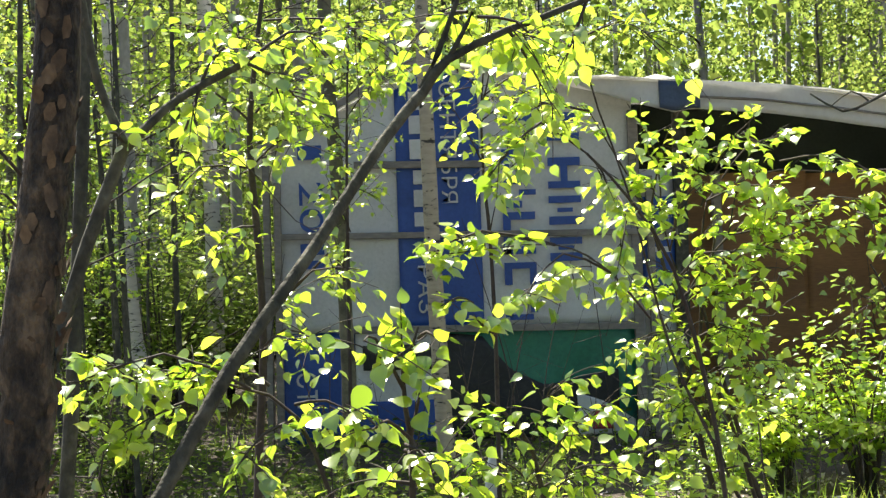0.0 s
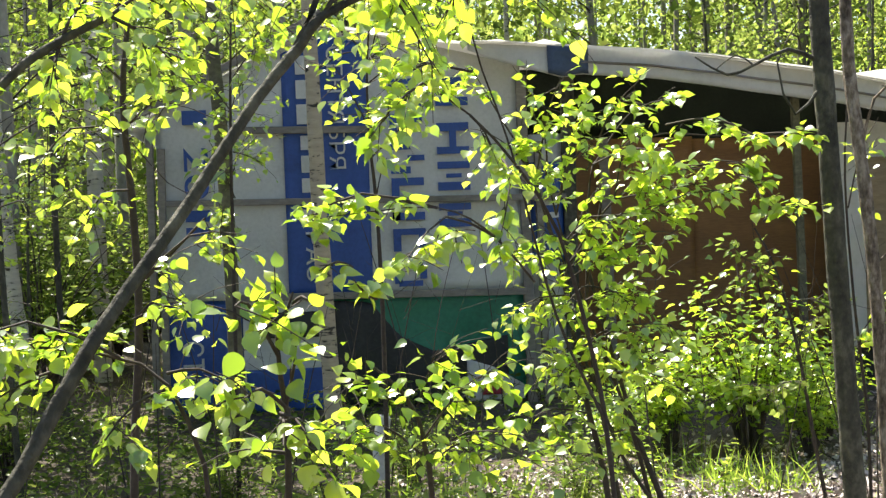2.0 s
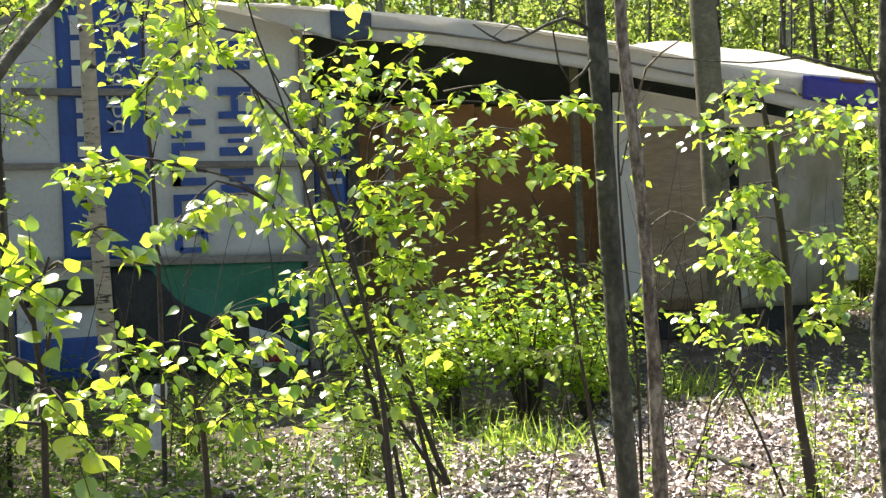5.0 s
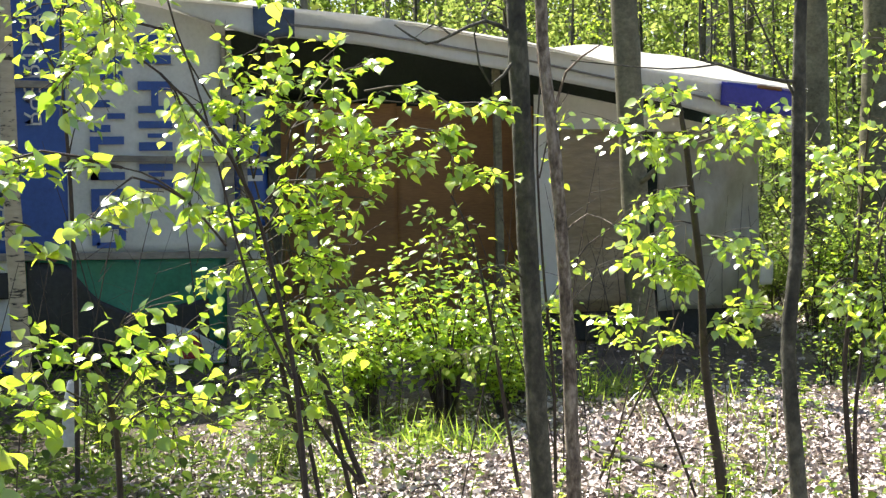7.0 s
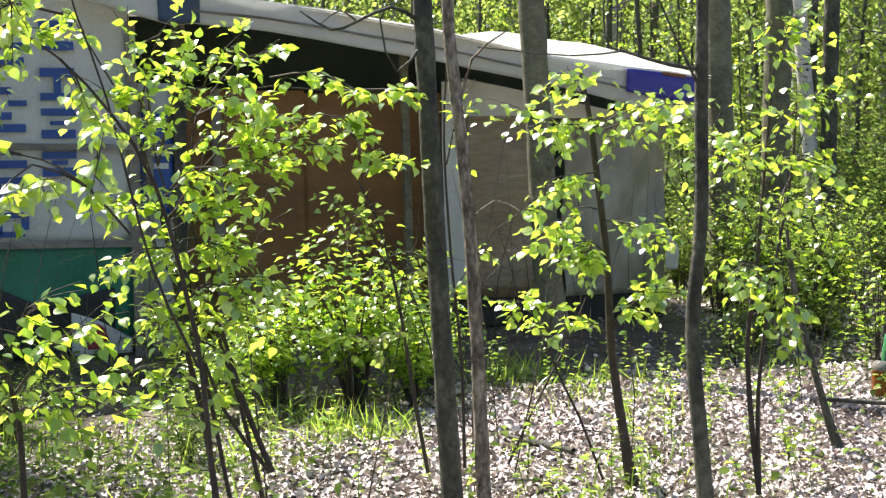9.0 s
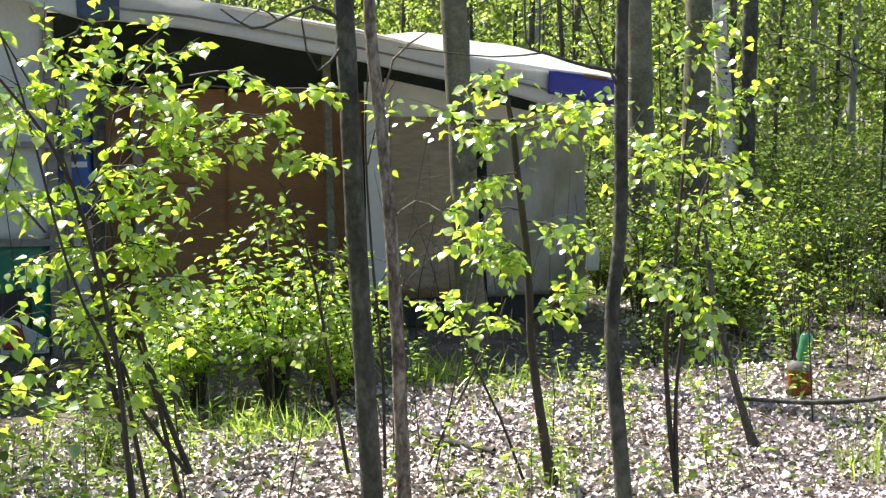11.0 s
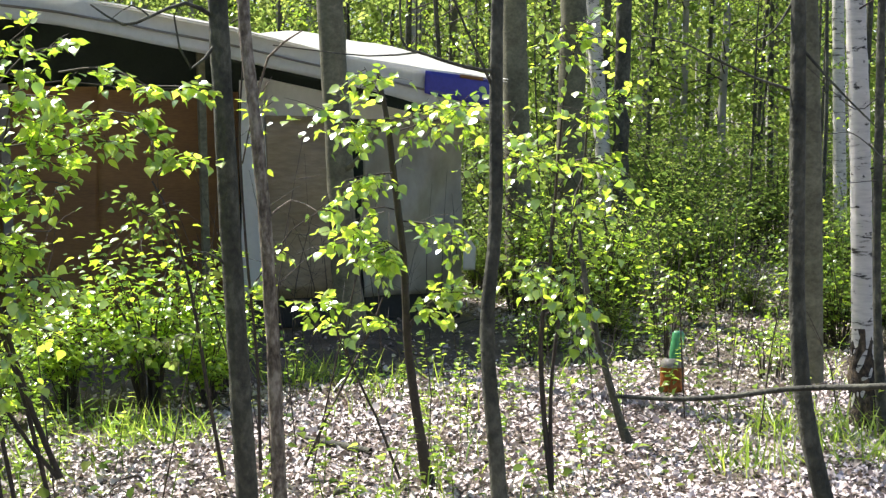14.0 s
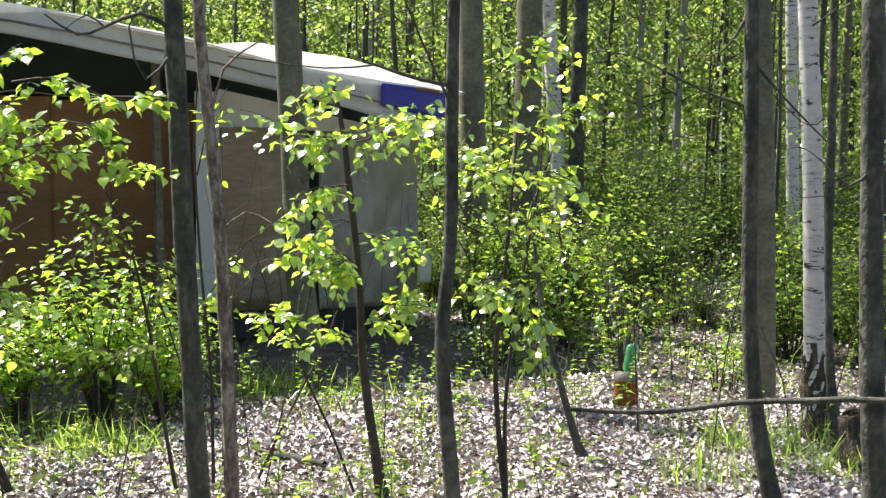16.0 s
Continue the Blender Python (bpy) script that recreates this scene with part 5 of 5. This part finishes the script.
def slim_sapling(seed, height, r, leaves):
    """A bare-legged young stem with a few leafy twigs high up."""
    rng = np.random.default_rng(seed)
    l = rng.uniform(-0.3, 0.3, 2)
    stem = [(0, 0, -0.05, r * 1.2), (l[0] * 0.3 + 0.03, l[1] * 0.3, height * 0.35, r), (l[0] * 0.7 - 0.02, l[1] * 0.7, height * 0.7, r * 0.7), (l[0], l[1], height, r * 0.25)]
    sp = []
    for i in range(9):
        s = rng.uniform(0.3, 1.0)
        a = np.array([l[0] * s, l[1] * s, height * s])
        t = rng.uniform(0, 2 * np.pi)
        L = rng.uniform(0.25, 0.6)
        sp.append((a, a + np.array([np.cos(t) * L, np.sin(t) * L, rng.uniform(-0.1, 0.3)]), leaves, 0.12))
    return plant("slim_sapling", "slim dark sapling with sparse bright leaves", "tree", [stem], sp, seed, M_BARK, leaf_size=0.06, group="saplings of the wood", sides=6, shape=(LEAF_V, LEAF_F))


slim = [slim_sapling(301, 3.6, 0.016, 9), slim_sapling(302, 4.4, 0.020, 11), slim_sapling(303, 3.0, 0.011, 8)]
posts = []
while len(posts) < 64:
    if len(posts) < 40:
        x, y = rng.uniform(-4.2, -1.35), rng.uniform(6.5, 15)
        if x > -0.16 * y - 0.2:
            continue
    else:
        x, y = rng.uniform(5.9, 13), rng.uniform(11, 18)
    posts.append((x, y))
for i, (x, y) in enumerate(posts):
    m = pose(x, y, float(ground_z(x, y)), 0, 0, rng.uniform(0, 360))
    if i < 3:
        slim[i].matrix_basis = m
    else:
        copy_thing(slim[i % 3], m)

# the wood goes on around and behind
for i in range(54):
    a, d = radians(rng.uniform(55, 335)), rng.uniform(7.5, 30)
    x, y = d * math.sin(a), d * math.cos(a)
    copy_thing(kinds[i % len(kinds)], pose(x, y, float(ground_z(x, y)), 0, 0, rng.uniform(0, 360)))

# low bushes that close the clearing, loose young shrubs in front of them
for i in range(34):
    a, d = radians(rng.uniform(28.5, 52)), rng.uniform(11.4, 14.5)
    x, y = d * math.sin(a), d * math.cos(a)
    if x < 6.2:
        continue
    s = rng.uniform(0.4, 0.8)
    c = copy_thing(b2 if i % 3 else b3, pose(x, y, float(ground_z(x, y)), 0, 0, rng.uniform(0, 360)))
    c.scale = (s, s, s)
loose = [shrub(204, "young_shrub", "loose young shrub with bright leaves in open layers", (0.62, 1.15), 9, M_SHRUB, 0.062, 30), shrub(205, "young_shrub", "loose young shrub with bright leaves in open layers", (0.5, 0.8), 7, M_SHRUB, 0.055, 26)]
put(loose[0], 6.35, 8.75, 30, 0.8)
put(loose[1], 5.45, 9.3, 0, 0.6)
for i in range(26):
    a, d = radians(rng.uniform(30, 51)), rng.uniform(9.9, 13.2)
    x, y = d * math.sin(a), d * math.cos(a)
    if x < 5.9 and y > 9.6:
        continue
    s = rng.uniform(0.4, 0.75) * (1.0 if d < 11 else 1.45)
    c = copy_thing(loose[i % 2], pose(x, y, float(ground_z(x, y)), 0, 0, rng.uniform(0, 360)))
    c.scale = (s, s, s)

# ---------------------------------------------------------------- forest floor
rng = np.random.default_rng(11)
n = 270000
x, y = rng.uniform(-4, 11.5, n), 4.0 + 10 * rng.uniform(0, 1, n)
# the litter thins out among the undergrowth to the left and under the shelter
# by the shelter and farther back, fewer pale leaves stand in for shade
keep = rng.uniform(0, 1, n) < np.clip(0.25 + (x - 0.35 + 0.35 * np.sin(2.1 * y)) * 0.9, 0.06, 1.0) * np.where((y > 8.75 + 0.25 * np.sin(3 * x)) & (x < 5.8), 0.08, 1.0) * np.where((y > 8.0 + 0.3 * np.sin(2.3 * x)) & (x < 3.1), 0.15, 1.0) * np.where(np.hypot(x, y) > 9.6 + 0.4 * np.sin(2.0 * x), 0.3, 1.0)
x, y = x[keep], y[keep]
n = len(x)
at = np.stack([x, y, ground_z(x, y) + rng.uniform(0.003, 0.03, n)], 1)
d = rng.standard_normal((n, 3)) * np.array([1, 1, 0.45])
h = n // 3
size = rng.uniform(0.013, 0.036, n) * np.where(rng.uniform(0, 1, n) < 0.12, 1.6, 1.0)
v, f = joined([leaf_arrays(at[:h], d[:h], size[:h], rng, (SCRAP_V, SCRAP_F), 0.8, 1.0), leaf_arrays(at[h:], d[h:], size[h:] * 1.2, rng, FALLEN_LEAF, 0.62, 1.0)])
tagged(raw("leaf_litter", v, f, M_LITTER), "pale dry fallen leaves on the forest floor", "leaf litter", kind="stuff")


def tufts(name, label, spots, blades, height, seed):
    rng = np.random.default_rng(seed)
    at, dr, sz = [], [], []
    for x, y, r, k in spots:
        m = int(blades * k)
        px, py = x + rng.standard_normal(m) * r * 0.6, y + rng.standard_normal(m) * r * 0.6
        at.append(np.stack([px, py, ground_z(px, py)], 1))
        dd = rng.standard_normal((m, 3)) * np.array([0.6, 0.6, 0.1])
        dd[:, 2] = 1
        dr.append(dd)
        sz.append(height * rng.uniform(0.4, 1.15, m))
    v, f = leaf_arrays(np.vstack(at), np.vstack(dr), np.concatenate(sz), rng, (BLADE_V, BLADE_F), 0.0, 0.045)
    return tagged(raw(name, v, f, M_GRASS), label, "grass", kind="stuff")


spots = [(rng.uniform(-2, 11), rng.uniform(5.2, 13), 0.25, rng.uniform(0.1, 0.6)) for i in range(150)]
spots = [p for p in spots if p[1] < 8.6 or not 1.3 < p[0] < 5.8]
tufts("grass", "thin fresh grass in tufts", spots, 40, 0.20, 12)
lush = [(2.05, 7.47, 0.22, 1.4), (2.35, 7.53, 0.18, 0.8), (2.09, 7.65, 0.2, 0.9), (3.62, 8.85, 0.30, 2.6), (1.37, 7.12, 0.3, 0.4), (5.46, 5.9, 0.3, 2.0), (5.31, 5.37, 0.3, 1.8), (4.54, 5.48, 0.25, 1.2),
        (5.23, 6.18, 0.3, 1.5), (3.9, 8.3, 0.4, 1.0), (0.6, 7.5, 0.5, 1.0), (1.06, 7.09, 0.4, 0.4)]
tufts("tall_grass", "bright tufts of fresh long grass", lush, 75, 0.21, 13)
# seedlings and herbs
n = 8000
x, y = rng.uniform(-3, 10, n), rng.uniform(5.2, 13.5, n)
k = ((np.sin(1.9 * x + 0.6) * np.sin(2.3 * y + 1.1) + 0.4 * rng.standard_normal(n)) > 0.25) & ((y < 8.6) | (x < 1.3) | (x > 5.8))
x, y = x[k], y[k]
at = np.stack([x, y, ground_z(x, y) + 0.02 + 0.24 * rng.uniform(0, 1, len(x)) ** 2], 1)
v, f = leaf_arrays(at, rng.standard_normal((len(x), 3)) * np.array([1, 1, 0.3]), rng.uniform(0.03, 0.07, len(x)), rng, (LEAF_V, LEAF_F), 0.8)
tagged(raw("herbs", v, f, M_LEAF_SHADED), "low green seedlings and herbs on the forest floor", "herbs", kind="stuff")

# denser green undergrowth where the litter is thin
n = 14000
x, y = rng.uniform(-3.5, 2.2, n), rng.uniform(4.2, 10.3, n)
k = x < 0.8 + 0.5 * np.sin(2.1 * y) + 0.4 * rng.standard_normal(n)
x, y = x[k], y[k]
hgt = 0.03 + 0.38 * rng.uniform(0, 1, len(x)) ** 2 * (0.5 + 0.5 * np.sin(2.7 * x + 1) * np.sin(2.2 * y))
at = np.stack([x, y, ground_z(x, y) + hgt], 1)
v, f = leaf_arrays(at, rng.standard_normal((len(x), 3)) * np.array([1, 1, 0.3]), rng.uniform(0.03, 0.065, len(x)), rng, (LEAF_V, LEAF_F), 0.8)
# the dimmed leaf colour carries the shade of this corner
tagged(raw("undergrowth", v, f, M_LEAF_SHADED), "green undergrowth with shade put into its leaf colour", "undergrowth", kind="stuff")

# sprigs: upright shoots with small leaves
at, dr, sz, wood = [], [], [], []
for i in range(620):
    x, y = (rng.uniform(1.2, 9.5), rng.uniform(5.4, 11.0)) if i < 460 else (rng.uniform(-2.5, 1.5), rng.uniform(4.5, 9.5))
    if np.sin(1.6 * x + 0.4) * np.sin(1.9 * y) < -0.15 or (y > 8.9 and 1.3 < x < 5.8):
        continue
    hgt = rng.uniform(0.12, 0.42)
    b = np.array([x, y, float(ground_z(x, y))])
    tip = b + np.array([rng.uniform(-0.1, 0.1), rng.uniform(-0.1, 0.1), hgt])
    wood.append(tube_arrays([(*b, 0.003), (*tip, 0.001)], 0.2, 4))
    for q in np.linspace(0.3, 1.0, int(6 + hgt * 26)):
        a = rng.uniform(0, 2 * np.pi)
        at.append(b + (tip - b) * q)
        dr.append((np.cos(a), np.sin(a), rng.uniform(-0.2, 0.5)))
        sz.append(rng.uniform(0.03, 0.065))
v, f = leaf_arrays(np.array(at), np.array(dr), np.array(sz), rng, (LEAF_V, LEAF_F), 0.8, 0.7)
tagged(raw("sprigs", v, f, M_GRASS), "fresh green sprigs on the forest floor", "herbs", kind="stuff")
v, f = joined(wood)
tagged(raw("sprig_stems", v, f, M_LEAF_SHADED), "thin green stems of the sprigs", "herbs", kind="stuff")
# thin bare stems and dead twigs
wood = []
for i in range(145):
    x, y = (rng.uniform(1.0, 9.0), rng.uniform(6.0, 11.0)) if i < 110 else (rng.uniform(-3.5, 1.0), rng.uniform(4.5, 10.0))
    hgt = rng.uniform(0.35, 1.7)
    l = rng.uniform(-0.45, 0.45, 2) * hgt * 0.6
    g = float(ground_z(x, y))
    r = rng.uniform(0.002, 0.005)
    wood.append(tube_arrays([(x, y, g - 0.02, r), (x + l[0] * 0.4 + rng.uniform(-0.04, 0.04), y + l[1] * 0.4, g + hgt * 0.5, r * 0.8), (x + l[0], y + l[1], g + hgt, r * 0.3)], 0.15, 5))
    for k in range(3):
        q = rng.uniform(0.4, 0.9)
        p = np.array([x + l[0] * q * q, y + l[1] * q * q, g + hgt * q])
        e = p + np.array([rng.uniform(-0.25, 0.25), rng.uniform(-0.15, 0.15), rng.uniform(0.02, 0.2)])
        wood.append(tube_arrays([(*p, r * 0.5), (*e, r * 0.2)], 0.15, 4))
for i in range(120):
    x, y, a, L = rng.uniform(1.0, 9.5), rng.uniform(5.6, 11.0), rng.uniform(0, np.pi), rng.uniform(0.1, 0.45)
    g = float(ground_z(x, y)) + 0.02
    wood.append(tube_arrays([(x, y, g, 0.005), (x + np.cos(a) * L * 0.5, y + np.sin(a) * L * 0.5, g + 0.02, 0.004), (x + np.cos(a) * L, y + np.sin(a) * L, g, 0.002)], 0.1, 5))
# a tangle of dead branches beside the end of the shelter
for i in range(60):
    x, y = rng.uniform(5.9, 7.2), rng.uniform(9.7, 11.2)
    g = float(ground_z(x, y))
    p = np.array([x, y, g + rng.uniform(0.0, 0.9)])
    q = p + np.array([rng.uniform(-0.7, 0.7), rng.uniform(-0.3, 0.3), rng.uniform(0.1, 0.8)])
    r = rng.uniform(0.003, 0.008)
    wood.append(tube_arrays([(*p, r), (*((p + q) / 2 + rng.standard_normal(3) * 0.06), r * 0.8), (*q, r * 0.3)], 0.12, 5))
v, f = joined(wood)
tagged(raw("bare_twigs", v, f, M_TWIG, smooth=True), "thin bare stems and dead twigs on the floor", "twigs", kind="stuff")


# ---------------------------------------------------------------- small things


def lathe(name, profile, mat, parent, label="", sides=24, m=None):
    """A turned body from (radius, height) pairs."""
    a = np.arange(sides) * 2 * np.pi / sides
    v = np.array([(r * np.cos(t), r * np.sin(t), z) for r, z in profile for t in a])
    n = len(profile)
    i, j = np.arange(n - 1)[:, None] * sides, np.arange(sides)[None, :]
    f = np.stack([i + j, i + (j + 1) % sides, i + sides + (j + 1) % sides, i + sides + j], -1).reshape(-1, 4)
    if m is not None:
        v = np.array([m @ Vector(p) for p in v])
    return raw(name, v, f, mat, parent, label, smooth=True)


def plastic(name, col, rough=0.15):
    m, n, l, b = material(name)
    t = noise_tex(n, l, 14, 3)
    r = ramp(n, [(0.35, tuple(c * 0.75 for c in col)), (0.65, col)])
    l.new(t.outputs[0], r.inputs[0])
    l.new(r.outputs[0], b.inputs["Base Color"])
    b.inputs["Roughness"].default_value = rough
    b.inputs["Transmission Weight"].default_value = 0.2
    b.inputs["IOR"].default_value = 1.3
    return m


M_AMBER = plastic("amber_plastic", (0.27, 0.092, 0.022))
M_CLEAR = plastic("clear_plastic", (0.27, 0.25, 0.21), 0.1)
M_BOTTLE_GREEN = plastic("green_plastic", (0.12, 0.42, 0.17))
JX, JY, JZ = (5.3, 7.23, 0.06)
jug = thing("bottle_feeder", "cut amber jug with an upturned green plastic bottle in it", "bottle", at=(JX, JY, JZ))
place = Matrix.Translation((JX, JY, JZ))
lathe("jug", [(0.0, 0.0), (0.066, 0.0), (0.074, 0.012), (0.074, 0.05), (0.0725, 0.056), (0.074, 0.062), (0.074, 0.11), (0.0725, 0.116), (0.074, 0.122), (0.074, 0.15)], M_AMBER, jug, "amber ribbed plastic jug", m=place)
lathe("shoulder", [(0.074, 0.15), (0.0745, 0.165), (0.068, 0.185), (0.052, 0.20), (0.042, 0.205)], M_CLEAR, jug, "pale clear plastic shoulder", m=place)
lathe("bottle", [(0.0, 0.37), (0.028, 0.365), (0.038, 0.35), (0.040, 0.31), (0.038, 0.30), (0.040, 0.29), (0.039, 0.22), (0.030, 0.18), (0.014, 0.13), (0.013, 0.10)], M_BOTTLE_GREEN, jug, "green plastic bottle stuck neck down", m=place @ pose(0, 0, 0, 0, 9, 0) @ Matrix.Translation((-0.01, 0, 0)))

M_PALE = mottled("pale_peeled_wood", (0.42, 0.42, 0.40), (0.55, 0.55, 0.53), (0.68, 0.68, 0.66), 9, 60, 0.6)
plant("pale_stake", "short pale grey stake in the undergrowth", "stake",
      [[(0.19, 6.6, 0.32, 0.0385), (0.19, 6.6, 0.46, 0.0347), (0.21, 6.6, 0.59, 0.0321), (0.21, 6.6, 0.61, 0.0205)]], [], 51, M_PALE, sides=14, wobble=0.01)
plant("propped_branch", "long thin bare branch propped against the trees", "branch",
      [[(2.69, 3.94, 0.76, 0.0063), (2.84, 3.8, 0.76, 0.0081), (2.97, 3.68, 0.78, 0.0089), (3.08, 3.57, 0.81, 0.0089), (3.19, 3.36, 0.84, 0.0096), (3.31, 3.16, 0.86, 0.0104), (3.52, 2.7, 0.84, 0.0151), (3.66, 2.12, -0.12, 0.0159)]], [], 52, M_BARK)
plant("fallen_branch", "short fallen branch on dry leaves", "branch",
      [[(3.04, 6.65, 0.02, 0.0196), (2.95, 6.8, 0.03, 0.0199), (2.86, 6.95, 0.04, 0.0144), (2.82, 7.07, 0.05, 0.0073)]], [], 53, M_BARK)
plant("tree_stump", "dark rotten stump beside the birch", "stump",
      [[(5.47, 5.46, 0.04, 0.1035), (5.46, 5.48, 0.17, 0.0828), (5.44, 5.49, 0.27, 0.0650), (5.44, 5.5, 0.29, 0.0296)]], [], 54, M_FLAKY, sides=18, wobble=0.07)
